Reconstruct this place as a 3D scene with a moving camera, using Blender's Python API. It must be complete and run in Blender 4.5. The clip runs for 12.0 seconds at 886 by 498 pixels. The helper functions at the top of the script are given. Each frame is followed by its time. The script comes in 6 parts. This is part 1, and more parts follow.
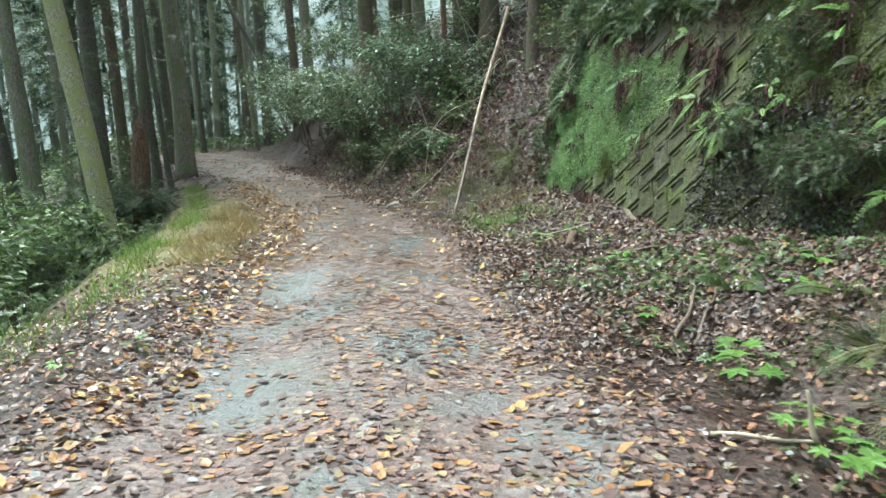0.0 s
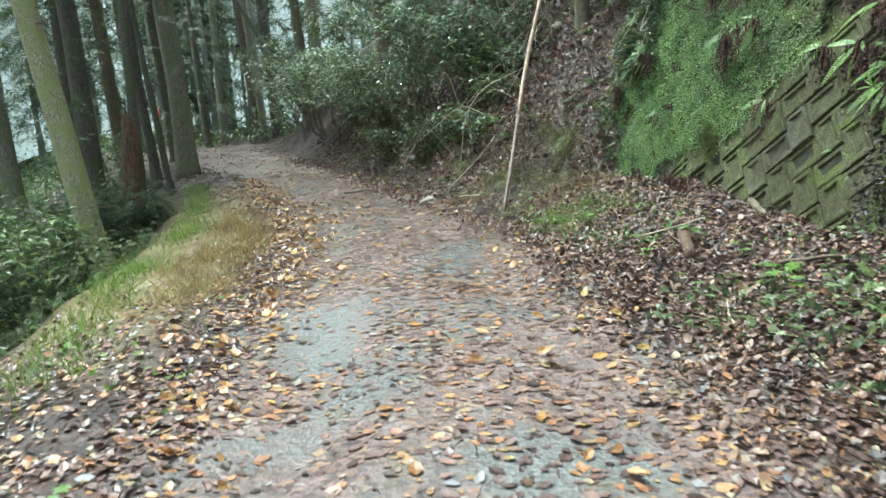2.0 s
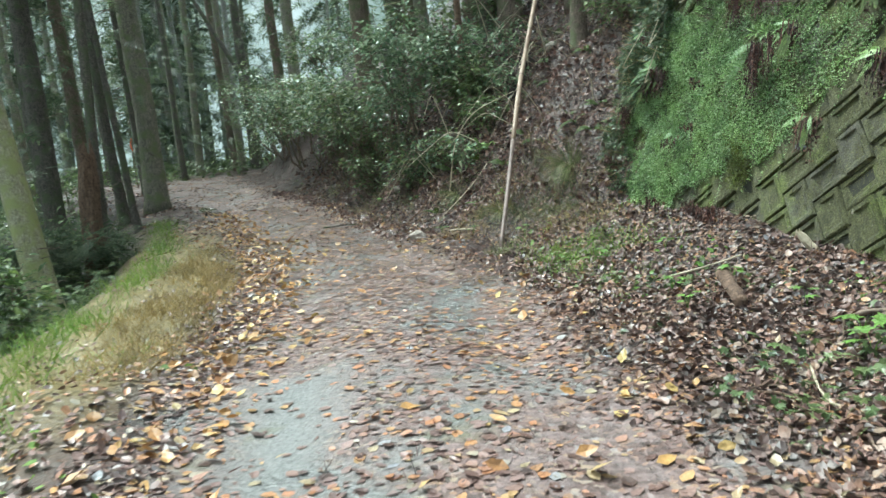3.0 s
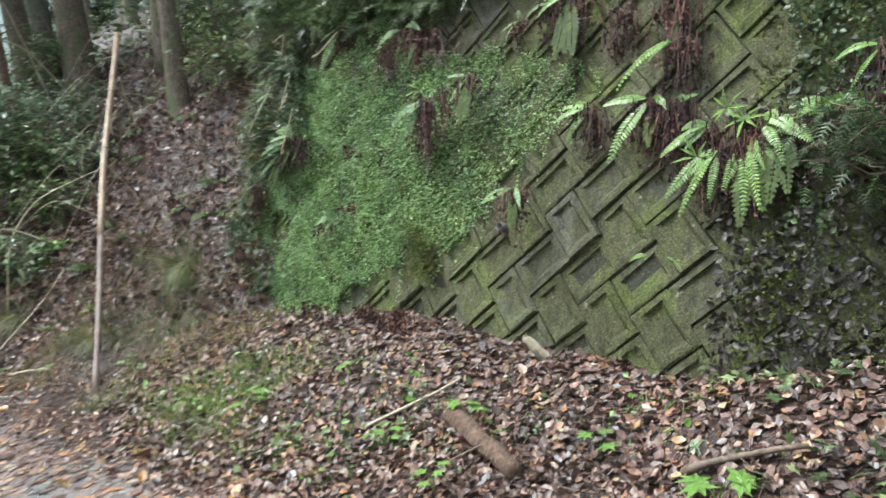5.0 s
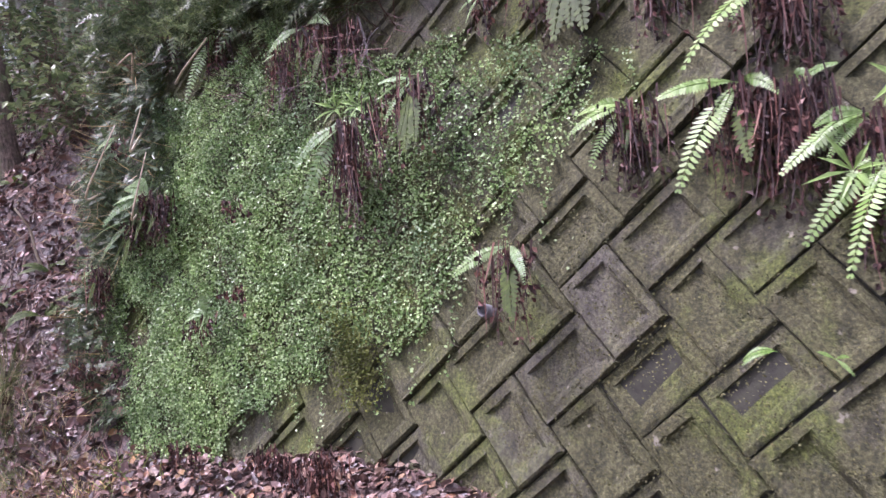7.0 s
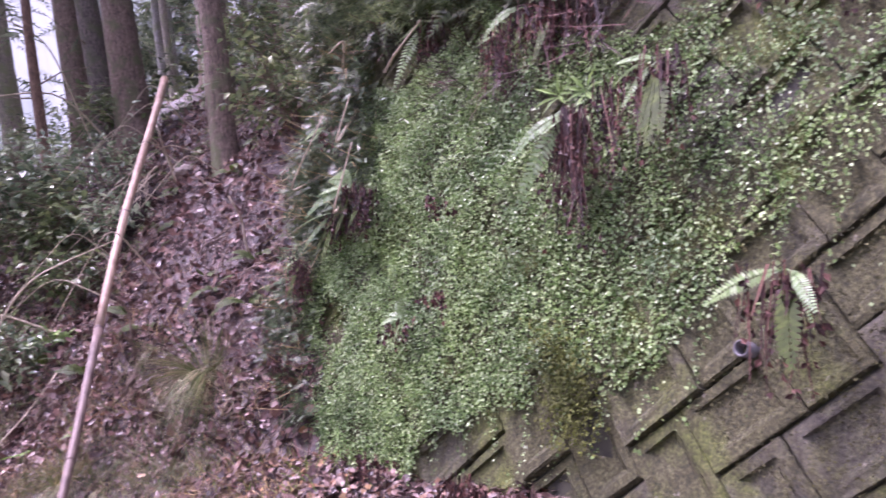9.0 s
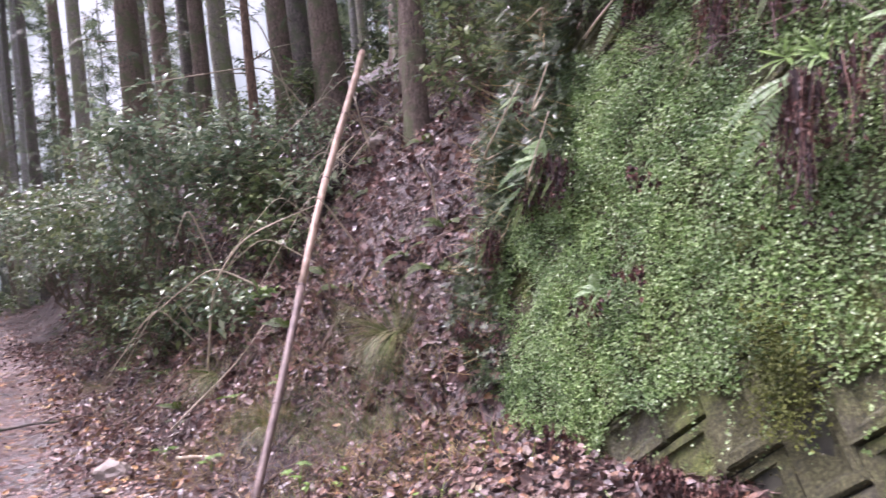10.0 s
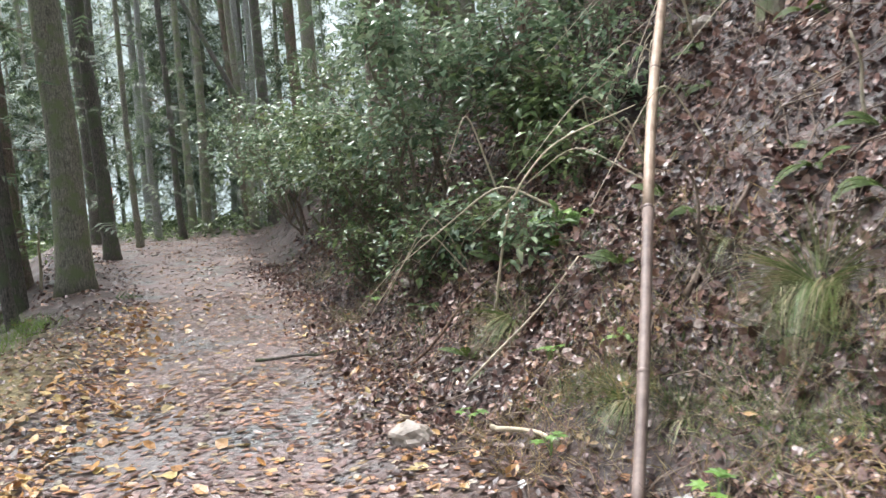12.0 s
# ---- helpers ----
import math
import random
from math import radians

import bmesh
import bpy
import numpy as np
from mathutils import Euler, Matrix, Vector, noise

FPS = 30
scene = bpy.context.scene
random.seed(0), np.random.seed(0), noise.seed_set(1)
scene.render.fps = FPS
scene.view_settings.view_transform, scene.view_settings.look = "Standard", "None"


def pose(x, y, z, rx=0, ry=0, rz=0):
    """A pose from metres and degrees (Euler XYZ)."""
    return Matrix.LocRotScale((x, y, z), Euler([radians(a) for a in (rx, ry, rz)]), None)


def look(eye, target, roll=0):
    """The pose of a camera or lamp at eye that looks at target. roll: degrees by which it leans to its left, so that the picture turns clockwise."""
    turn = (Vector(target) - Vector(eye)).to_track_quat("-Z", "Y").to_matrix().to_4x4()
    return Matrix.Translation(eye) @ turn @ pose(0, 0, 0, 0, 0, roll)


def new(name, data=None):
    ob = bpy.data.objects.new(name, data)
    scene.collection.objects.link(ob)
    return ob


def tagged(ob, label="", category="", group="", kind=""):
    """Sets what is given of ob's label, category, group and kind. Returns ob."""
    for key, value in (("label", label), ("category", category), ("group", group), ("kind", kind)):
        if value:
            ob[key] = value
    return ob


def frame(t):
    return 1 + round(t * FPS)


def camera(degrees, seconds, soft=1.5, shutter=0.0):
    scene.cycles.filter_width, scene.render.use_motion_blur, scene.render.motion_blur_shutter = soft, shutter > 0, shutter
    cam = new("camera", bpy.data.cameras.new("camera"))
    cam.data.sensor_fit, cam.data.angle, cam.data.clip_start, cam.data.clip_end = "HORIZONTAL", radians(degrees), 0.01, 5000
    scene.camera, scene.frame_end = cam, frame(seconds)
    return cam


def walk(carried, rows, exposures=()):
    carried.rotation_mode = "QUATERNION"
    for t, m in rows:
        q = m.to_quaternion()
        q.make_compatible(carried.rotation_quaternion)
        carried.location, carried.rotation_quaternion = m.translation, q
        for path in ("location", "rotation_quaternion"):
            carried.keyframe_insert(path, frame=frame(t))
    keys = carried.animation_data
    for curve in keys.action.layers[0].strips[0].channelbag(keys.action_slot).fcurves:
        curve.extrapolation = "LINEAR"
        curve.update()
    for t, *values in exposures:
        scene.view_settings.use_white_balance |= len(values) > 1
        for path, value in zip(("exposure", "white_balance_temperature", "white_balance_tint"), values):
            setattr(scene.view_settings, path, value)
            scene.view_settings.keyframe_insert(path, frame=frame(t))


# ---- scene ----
cam = camera(62.7, 12.0, soft=1.4, shutter=0.3)
METRES, EYE = 10.9, 1.5
ROWS = [
    (0.0, 0.0, 0.0, 0.0, -0.34, -10.5, 1.84),
    (0.5, -0.0073, 0.0543, -0.0038, 1.02, -11.06, 2.75),
    (1.0, -0.0239, 0.1063, -0.0043, 0.8, -11.0, 3.09),
    (1.5, -0.0344, 0.1582, -0.0092, 1.12, -12.0, 3.86),
    (2.0, -0.0487, 0.213, -0.0091, 0.24, -11.68, 4.36),
    (2.5, -0.0576, 0.2667, -0.0129, 0.75, -10.39, 5.29),
    (4.5, -0.0496, 0.4896, -0.0178, -22.58, -7.51, 4.6),
    (5.0, -0.0336, 0.5415, -0.016, -32.24, -6.27, 6.74),
    (5.5, -0.0123, 0.5898, -0.0166, -37.17, -4.29, 8.55),
    (6.0, 0.0077, 0.6371, -0.0163, -38.6, -2.61, 9.63),
    (6.5, 0.0331, 0.6787, -0.0196, -40.19, -2.4, 10.12),
    (8.5, 0.0737, 0.7515, -0.0155, -32.21, -0.18, 7.73),
    (9.0, 0.0683, 0.7568, -0.015, -25.16, 0.06, 6.95),
    (9.5, 0.0639, 0.7598, -0.0148, -18.41, -0.08, 5.85),
    (10.0, 0.0591, 0.7636, -0.0161, -11.51, -0.57, 4.77),
    (10.5, 0.0406, 0.7907, -0.0204, -6.16, -1.65, 3.45),
    (11.0, 0.0204, 0.8272, -0.0224, -2.64, -3.36, 3.52),
    (11.5, -0.0099, 0.879, -0.021, 1.75, -3.31, 3.77),
    (12.0, -0.0342, 0.9274, -0.0227, 3.27, -4.78, 3.78),
]
# seconds, stops, kelvin, tint
EXPOSURES = [(0.0, 1.64, 5800, -8), (2.7, 1.64, 5800, -8), (4.5, 1.68, 5930, -3), (6.5, 1.84, 5850, 30), (8.5, 2.0, 5700, 61), (9.7, 2.0, 6000, 47), (10.5, 1.94, 6050, 24), (11.1, 1.94, 6150, 8), (12.0, 1.99, 6120, 10)]
walk(cam, [(t, pose(0, 0, EYE) @ pose(METRES * x, METRES * y, METRES * z, 90 + pitch, roll, yaw))
           for t, x, y, z, yaw, pitch, roll in ROWS], EXPOSURES)

# ---- light: an overcast sky ----
world = bpy.data.worlds.new("overcast_sky")
scene.world = world
world.use_nodes = True
wn, wl = world.node_tree.nodes, world.node_tree.links
wn.clear()
sky = wn.new("ShaderNodeTexSky")
sky.sky_type, sky.sun_disc = "NISHITA", False
sky.sun_elevation, sky.sun_rotation = radians(67), radians(-47)
sky.air_density, sky.dust_density = 1.0, 4.0
pale = wn.new("ShaderNodeHueSaturation")
pale.inputs["Saturation"].default_value = 0.3
back = wn.new("ShaderNodeBackground")
back.inputs["Strength"].default_value = 0.13
wout = wn.new("ShaderNodeOutputWorld")
wl.new(sky.outputs[0], pale.inputs["Color"])
wl.new(pale.outputs[0], back.inputs["Color"])
wl.new(back.outputs[0], wout.inputs["Surface"])
sun_data = bpy.data.lights.new("sun", "SUN")
sun_data.energy, sun_data.angle, sun_data.color = 1.5, radians(28), (1.0, 0.97, 0.92)
sun = new("sun", sun_data)
sun.matrix_world = look((-12, 25, 38), (0, 14, 0))


# ---- materials ----
def shader(name):
    m = bpy.data.materials.new(name)
    m.use_nodes = True
    nt = m.node_tree
    bsdf = nt.nodes["Principled BSDF"]
    return m, nt, bsdf


def node(nt, kind, **values):
    n = nt.nodes.new(kind)
    for k, v in values.items():
        n.inputs[k].default_value = v
    return n


def ramp(nt, source, stops, constant=False):
    r = nt.nodes.new("ShaderNodeValToRGB")
    cr = r.color_ramp
    if constant:
        cr.interpolation = "CONSTANT"
    while len(cr.elements) < len(stops):
        cr.elements.new(0.5)
    for e, (p, c) in zip(cr.elements, stops):
        e.position, e.color = p, (*c, 1)
    nt.links.new(source, r.inputs["Fac"])
    return r.outputs["Color"]


def noise_at(nt, scale, detail=6, rough=0.6, vector=None, stretch=None):
    g = nt.nodes.new("ShaderNodeNewGeometry")
    src = vector or g.outputs["Position"]
    if stretch:
        mp = nt.nodes.new("ShaderNodeMapping")
        mp.inputs["Scale"].default_value = stretch
        nt.links.new(src, mp.inputs["Vector"])
        src = mp.outputs["Vector"]
    n = node(nt, "ShaderNodeTexNoise", Scale=scale, Detail=detail, Roughness=rough)
    nt.links.new(src, n.inputs["Vector"])
    return n.outputs["Fac"]


def mix(nt, fac, a, b, blend="MIX"):
    m = nt.nodes.new("ShaderNodeMix")
    m.data_type, m.blend_type = "RGBA", blend
    for sock, v in ((m.inputs[0], fac), (m.inputs[6], a), (m.inputs[7], b)):
        if isinstance(v, bpy.types.NodeSocket):
            nt.links.new(v, sock)
        elif isinstance(v, (int, float)):
            sock.default_value = v
        else:
            sock.default_value = (*v, 1)
    return m.outputs[2]


def bump(nt, bsdf, height, strength, distance):
    b = node(nt, "ShaderNodeBump", Strength=strength, Distance=distance)
    nt.links.new(height, b.inputs["Height"])
    nt.links.new(b.outputs["Normal"], bsdf.inputs["Normal"])


def foliage(name, stops, rough=0.45, through_light=0.25, fine=40):
    """Leaves: every leaf takes its own tone out of the stops."""
    m, nt, bsdf = shader(name)
    g = nt.nodes.new("ShaderNodeNewGeometry")
    col = ramp(nt, g.outputs["Random Per Island"], stops)
    grain = ramp(nt, noise_at(nt, fine, 3), [(0.3, (0.7, 0.7, 0.7)), (0.7, (1.15, 1.15, 1.15))])
    col = mix(nt, 1.0, col, grain, "MULTIPLY")
    wide = ramp(nt, noise_at(nt, 2.2, 4), [(0.32, (0.62, 0.68, 0.72)), (0.5, (1, 1, 1)), (0.68, (1.25, 1.22, 1.1))])
    col = mix(nt, 1.0, col, wide, "MULTIPLY")
    nt.links.new(col, bsdf.inputs["Base Color"])
    bsdf.inputs["Roughness"].default_value = rough
    if through_light:
        tr = nt.nodes.new("ShaderNodeBsdfTranslucent")
        nt.links.new(col, tr.inputs["Color"])
        mx = nt.nodes.new("ShaderNodeMixShader")
        mx.inputs[0].default_value = through_light
        nt.links.new(bsdf.outputs[0], mx.inputs[1])
        nt.links.new(tr.outputs[0], mx.inputs[2])
        nt.links.new(mx.outputs[0], nt.nodes["Material Output"].inputs["Surface"])
    return m


def bark(name, dark, light, moss=None, amount=0.5):
    m, nt, bsdf = shader(name)
    streak = noise_at(nt, 9, 8, 0.7, stretch=(6, 6, 0.8))
    col = ramp(nt, streak, [(0.34, dark), (0.62, light)])
    col = mix(nt, 1.0, col, ramp(nt, noise_at(nt, 26, 6, 0.7), [(0.35, (0.55,) * 3), (0.65, (1.35,) * 3)]), 'MULTIPLY')
    if moss:
        patch = ramp(nt, noise_at(nt, 3.6, 6), [(0.62 - amount * 0.4, (0, 0, 0)), (0.75 - amount * 0.3, (1, 1, 1))])
        col = mix(nt, patch, col, moss)
    nt.links.new(col, bsdf.inputs["Base Color"])
    bsdf.inputs["Roughness"].default_value = 0.85
    bump(nt, bsdf, streak, 0.9, 0.04)
    return m


def plain(name, a, b, scale=12, rough=0.7, relief=0.3, depth=0.01, stretch=None):
    m, nt, bsdf = shader(name)
    n = noise_at(nt, scale, 8, 0.65, stretch=stretch)
    nt.links.new(ramp(nt, n, [(0.3, a), (0.7, b)]), bsdf.inputs["Base Color"])
    bsdf.inputs["Roughness"].default_value = rough
    bump(nt, bsdf, n, relief, depth)
    return m


def ground_material():
    m, nt, bsdf = shader("forest_ground")
    zone = nt.nodes.new("ShaderNodeAttribute")
    zone.attribute_name = "zone"
    sep = nt.nodes.new("ShaderNodeSeparateColor")
    nt.links.new(zone.outputs["Color"], sep.inputs["Color"])
    fine, mid, wide = noise_at(nt, 38, 8, 0.75), noise_at(nt, 7, 8, 0.7), noise_at(nt, 1.1, 4)
    soil = ramp(nt, mid, [(0.25, (0.009, 0.006, 0.005)), (0.5, (0.028, 0.017, 0.014)), (0.75, (0.065, 0.04, 0.031))])
    crumbs = ramp(nt, fine, [(0.3, (0.45, 0.45, 0.45)), (0.62, (1.5, 1.4, 1.35))])
    soil = mix(nt, 1.0, soil, crumbs, "MULTIPLY")
    slab = ramp(nt, fine, [(0.25, (0.085, 0.085, 0.083)), (0.5, (0.17, 0.17, 0.166)), (0.75, (0.27, 0.27, 0.262))])
    dirt = ramp(nt, mid, [(0.3, (0.07, 0.055, 0.052)), (0.6, (0.2, 0.165, 0.165)), (0.8, (0.31, 0.27, 0.27))])
    patch = ramp(nt, wide, [(0.36, (0, 0, 0)), (0.5, (1, 1, 1))])
    geo = nt.nodes.new("ShaderNodeNewGeometry")
    warp = nt.nodes.new("ShaderNodeVectorMath")
    warp.operation = "MULTIPLY_ADD"
    wob = node(nt, "ShaderNodeTexNoise", Scale=14.0, Detail=3.0)
    nt.links.new(geo.outputs["Position"], wob.inputs["Vector"])
    nt.links.new(wob.outputs["Color"], warp.inputs[0])
    warp.inputs[1].default_value = (0.07, 0.07, 0.07)
    nt.links.new(geo.outputs["Position"], warp.inputs[2])
    flakes, beds = [], []
    for size in (17.0, 31.0):
        vor = node(nt, "ShaderNodeTexVoronoi", Scale=size)
        nt.links.new(warp.outputs[0], vor.inputs["Vector"])
        one = nt.nodes.new("ShaderNodeSeparateColor")
        nt.links.new(vor.outputs["Color"], one.inputs["Color"])
        flakes.append(ramp(nt, one.outputs[0], [(0.0, (0.035, 0.021, 0.018)), (0.3, (0.09, 0.052, 0.043)), (0.55, (0.16, 0.1, 0.088)), (0.72, (0.22, 0.16, 0.15)),
                                                (0.84, (0.28, 0.16, 0.1)), (0.93, (0.3, 0.23, 0.16)), (1.0, (0.3, 0.28, 0.28))]))
        beds.append(vor.outputs["Distance"])
    litter = mix(nt, ramp(nt, mid, [(0.45, (0, 0, 0)), (0.55, (1, 1, 1))]), flakes[0], flakes[1])
    litter = mix(nt, ramp(nt, fine, [(0.35, (0.75,) * 3), (0.6, (0.1,) * 3)]), litter, soil)
    soil = mix(nt, ramp(nt, mid, [(0.35, (0.05,) * 3), (0.6, (0.5,) * 3)]), soil, mix(nt, 1.0, litter, (0.6, 0.45, 0.38), 'MULTIPLY'))
    strewn = mix(nt, ramp(nt, noise_at(nt, 4.5, 6), [(0.4, (0.15,) * 3), (0.55, (0.85,) * 3)]), mix(nt, 1.0, dirt, crumbs, "MULTIPLY"), flakes[1])
    road = mix(nt, zone.outputs['Alpha'], mix(nt, patch, slab, strewn), slab)
    mossy = ramp(nt, noise_at(nt, 1.9, 6), [(0.6, (0, 0, 0)), (0.72, (0.6, 0.6, 0.6))])
    road = mix(nt, mossy, road, (0.1, 0.105, 0.035))
    turf = ramp(nt, mid, [(0.3, (0.1, 0.08, 0.028)), (0.6, (0.22, 0.17, 0.068)), (0.8, (0.31, 0.24, 0.115))])
    edge = mix(nt, 0.5, sep.outputs["Red"], mid, "OVERLAY")
    col = mix(nt, sep.outputs["Green"], soil, turf)
    col = mix(nt, edge, col, road)
    woods = ramp(nt, noise_at(nt, 0.5, 8, 0.7), [(0.3, (0.018, 0.028, 0.014)), (0.55, (0.05, 0.072, 0.035)), (0.75, (0.1, 0.125, 0.065))])
    col = mix(nt, sep.outputs["Blue"], col, woods)
    nt.links.new(col, bsdf.inputs["Base Color"])
    wet = ramp(nt, wide, [(0.35, (0.27,) * 3), (0.6, (0.55,) * 3)])
    nt.links.new(mix(nt, sep.outputs["Blue"], wet, (1, 1, 1)), bsdf.inputs["Roughness"])
    gloss = nt.nodes.new("ShaderNodeMath")
    gloss.operation = "MULTIPLY_ADD"
    gloss.inputs[1].default_value, gloss.inputs[2].default_value = -0.5, 0.5
    nt.links.new(sep.outputs["Blue"], gloss.inputs[0])
    nt.links.new(gloss.outputs[0], bsdf.inputs["Specular IOR Level"])
    bump(nt, bsdf, mix(nt, 0.5, mix(nt, 0.6, mid, beds[0]), mix(nt, 0.5, fine, beds[1])), 1.0, 0.024)
    return m


def block_material():
    m, nt, bsdf = shader("mossy_concrete")
    info = nt.nodes.new("ShaderNodeObjectInfo")
    fine, mid, wide = noise_at(nt, 70, 8, 0.75), noise_at(nt, 9, 8, 0.7), noise_at(nt, 1.1, 5)
    grey = ramp(nt, mid, [(0.3, (0.05, 0.046, 0.04)), (0.5, (0.15, 0.138, 0.125)), (0.64, (0.27, 0.245, 0.23)), (0.78, (0.44, 0.4, 0.38))])
    olive = ramp(nt, fine, [(0.3, (0.022, 0.024, 0.007)), (0.5, (0.078, 0.08, 0.028)), (0.7, (0.16, 0.155, 0.07))])
    green = ramp(nt, fine, [(0.3, (0.03, 0.045, 0.006)), (0.5, (0.1, 0.125, 0.02)), (0.7, (0.19, 0.22, 0.05))])
    moss = mix(nt, ramp(nt, noise_at(nt, 2.6, 6, 0.65), [(0.5, (0,) * 3), (0.62, (1,) * 3)]), olive, green)
    cover = nt.nodes.new("ShaderNodeMath")
    cover.operation = "MULTIPLY_ADD"
    cover.inputs[1].default_value = 0.14
    nt.links.new(info.outputs["Random"], cover.inputs[0])
    nt.links.new(mix(nt, 0.55, wide, mid), cover.inputs[2])
    amount = ramp(nt, cover.outputs[0], [(0.4, (0.25,) * 3), (0.53, (0.94,) * 3)])
    col = mix(nt, amount, grey, moss)
    chips = ramp(nt, noise_at(nt, 16, 5, 0.6), [(0.66, (0,) * 3), (0.71, (0.75,) * 3)])
    col = mix(nt, chips, col, (0.34, 0.31, 0.25))
    col = mix(nt, 1.0, col, ramp(nt, fine, [(0.3, (0.55,) * 3), (0.7, (1.35,) * 3)]), "MULTIPLY")
    drip = noise_at(nt, 5, 6, 0.7, stretch=(3, 3, 0.5))
    col = mix(nt, 1.0, col, ramp(nt, drip, [(0.33, (0.55,) * 3), (0.58, (1.2,) * 3)]), "MULTIPLY")
    nt.links.new(col, bsdf.inputs["Base Color"])
    bsdf.inputs["Roughness"].default_value = 0.75
    bump(nt, bsdf, mix(nt, 0.5, mid, fine), 1.0, 0.03)
    return m


GROUND = ground_material()
BLOCK = block_material()
MORTAR = plain("wet_dark_mortar", (0.012, 0.012, 0.008), (0.05, 0.05, 0.03), 20)
LITTER = foliage("fallen_leaves", [
    (0.0, (0.05, 0.032, 0.028)), (0.18, (0.14, 0.085, 0.072)), (0.4, (0.22, 0.145, 0.13)), (0.6, (0.28, 0.19, 0.175)), (0.72, (0.4, 0.19, 0.1)),
    (0.86, (0.4, 0.25, 0.12)), (0.95, (0.38, 0.31, 0.2)), (1.0, (0.3, 0.3, 0.33))], 0.33, 0.08, 60)
LITTER_DARK = foliage("sodden_leaves", [
    (0.0, (0.025, 0.016, 0.014)), (0.25, (0.075, 0.043, 0.036)), (0.5, (0.15, 0.09, 0.075)), (0.7, (0.23, 0.15, 0.125)), (0.82, (0.27, 0.14, 0.08)),
    (0.94, (0.26, 0.19, 0.14)), (1.0, (0.27, 0.25, 0.26))], 0.42, 0.05, 60)
LITTER_BANK = foliage("reddish_bank_leaves", [
    (0.0, (0.02, 0.01, 0.009)), (0.3, (0.07, 0.034, 0.027)), (0.55, (0.15, 0.078, 0.062)), (0.75, (0.24, 0.14, 0.115)), (0.9, (0.32, 0.2, 0.15)),
    (1.0, (0.42, 0.35, 0.32))], 0.35, 0.05, 60)
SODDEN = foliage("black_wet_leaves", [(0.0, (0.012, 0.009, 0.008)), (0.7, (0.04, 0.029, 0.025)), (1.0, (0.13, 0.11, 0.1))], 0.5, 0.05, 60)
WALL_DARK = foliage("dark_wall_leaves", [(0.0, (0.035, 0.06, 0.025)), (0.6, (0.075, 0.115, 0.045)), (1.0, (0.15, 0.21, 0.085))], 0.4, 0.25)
LITTER_GOLD = foliage("golden_leaves", [(0.0, (0.25, 0.12, 0.05)), (0.5, (0.46, 0.25, 0.09)), (1.0, (0.5, 0.38, 0.16))], 0.38, 0.1, 60)
CREEPER = foliage("creeper_leaves", [(0.0, (0.08, 0.15, 0.04)), (0.5, (0.23, 0.37, 0.12)), (1.0, (0.44, 0.58, 0.29))], 0.3, 0.25)
FERN = foliage("fern_green", [(0.0, (0.16, 0.29, 0.06)), (0.6, (0.26, 0.4, 0.12)), (1.0, (0.38, 0.5, 0.23))], 0.4, 0.3)
FERN_PALE = foliage("fern_pale_green", [(0.0, (0.17, 0.3, 0.1)), (0.6, (0.27, 0.4, 0.18)), (1.0, (0.38, 0.49, 0.3))], 0.5, 0.3)
FERN_DARK = foliage("fern_deep_green", [(0.0, (0.05, 0.08, 0.012)), (1.0, (0.1, 0.15, 0.028))], 0.65, 0.3)
FERN_DEAD = foliage("fern_dead", [(0.0, (0.014, 0.006, 0.005)), (0.6, (0.07, 0.027, 0.021)), (0.85, (0.16, 0.07, 0.055)), (1.0, (0.3, 0.17, 0.13))], 0.6, 0.1)
GLOSSY = foliage("glossy_leaves", [(0.0, (0.1, 0.155, 0.09)), (0.6, (0.23, 0.31, 0.19)), (1.0, (0.42, 0.49, 0.34))], 0.2, 0.3)
SHADE_LEAF = foliage("shade_leaves", [(0.0, (0.065, 0.1, 0.045)), (0.6, (0.15, 0.205, 0.085)), (1.0, (0.27, 0.33, 0.15))], 0.3, 0.35)
VALLEY_LEAF = foliage("valley_leaves", [(0.0, (0.06, 0.1, 0.035)), (0.6, (0.13, 0.2, 0.065)), (1.0, (0.25, 0.33, 0.11))], 0.33, 0.4)
NEEDLE = foliage("needle_sprays", [(0.0, (0.07, 0.1, 0.055)), (0.6, (0.12, 0.16, 0.09)), (1.0, (0.19, 0.23, 0.13))], 0.5, 0.5)
FRESH = foliage("fresh_green", [(0.0, (0.11, 0.22, 0.04)), (1.0, (0.21, 0.35, 0.085))], 0.4, 0.3)
GRASS = foliage("green_grass", [(0.0, (0.12, 0.21, 0.035)), (0.6, (0.22, 0.36, 0.065)), (1.0, (0.36, 0.44, 0.14))], 0.5, 0.3)
STRAW = foliage("straw_grass", [(0.0, (0.2, 0.15, 0.055)), (0.5, (0.38, 0.28, 0.12)), (1.0, (0.54, 0.43, 0.23))], 0.6, 0.25)
SEDGE = foliage("sedge_blades", [(0.0, (0.08, 0.13, 0.035)), (0.45, (0.17, 0.22, 0.075)), (0.7, (0.34, 0.29, 0.16)), (1.0, (0.46, 0.4, 0.28))], 0.5, 0.2)
BARK_PALE = bark("pale_mossy_bark", (0.2, 0.18, 0.11), (0.55, 0.52, 0.36), (0.36, 0.38, 0.16), 0.5)
BARK_GREY = bark("grey_conifer_bark", (0.12, 0.11, 0.088), (0.38, 0.35, 0.28), (0.21, 0.24, 0.12), 0.4)
# Bark paled in its colour to paint distance haze on far trunks.
BARK_HAZED = bark("haze_paled_bark", (0.2, 0.2, 0.185), (0.46, 0.45, 0.42), (0.24, 0.27, 0.18), 0.35)
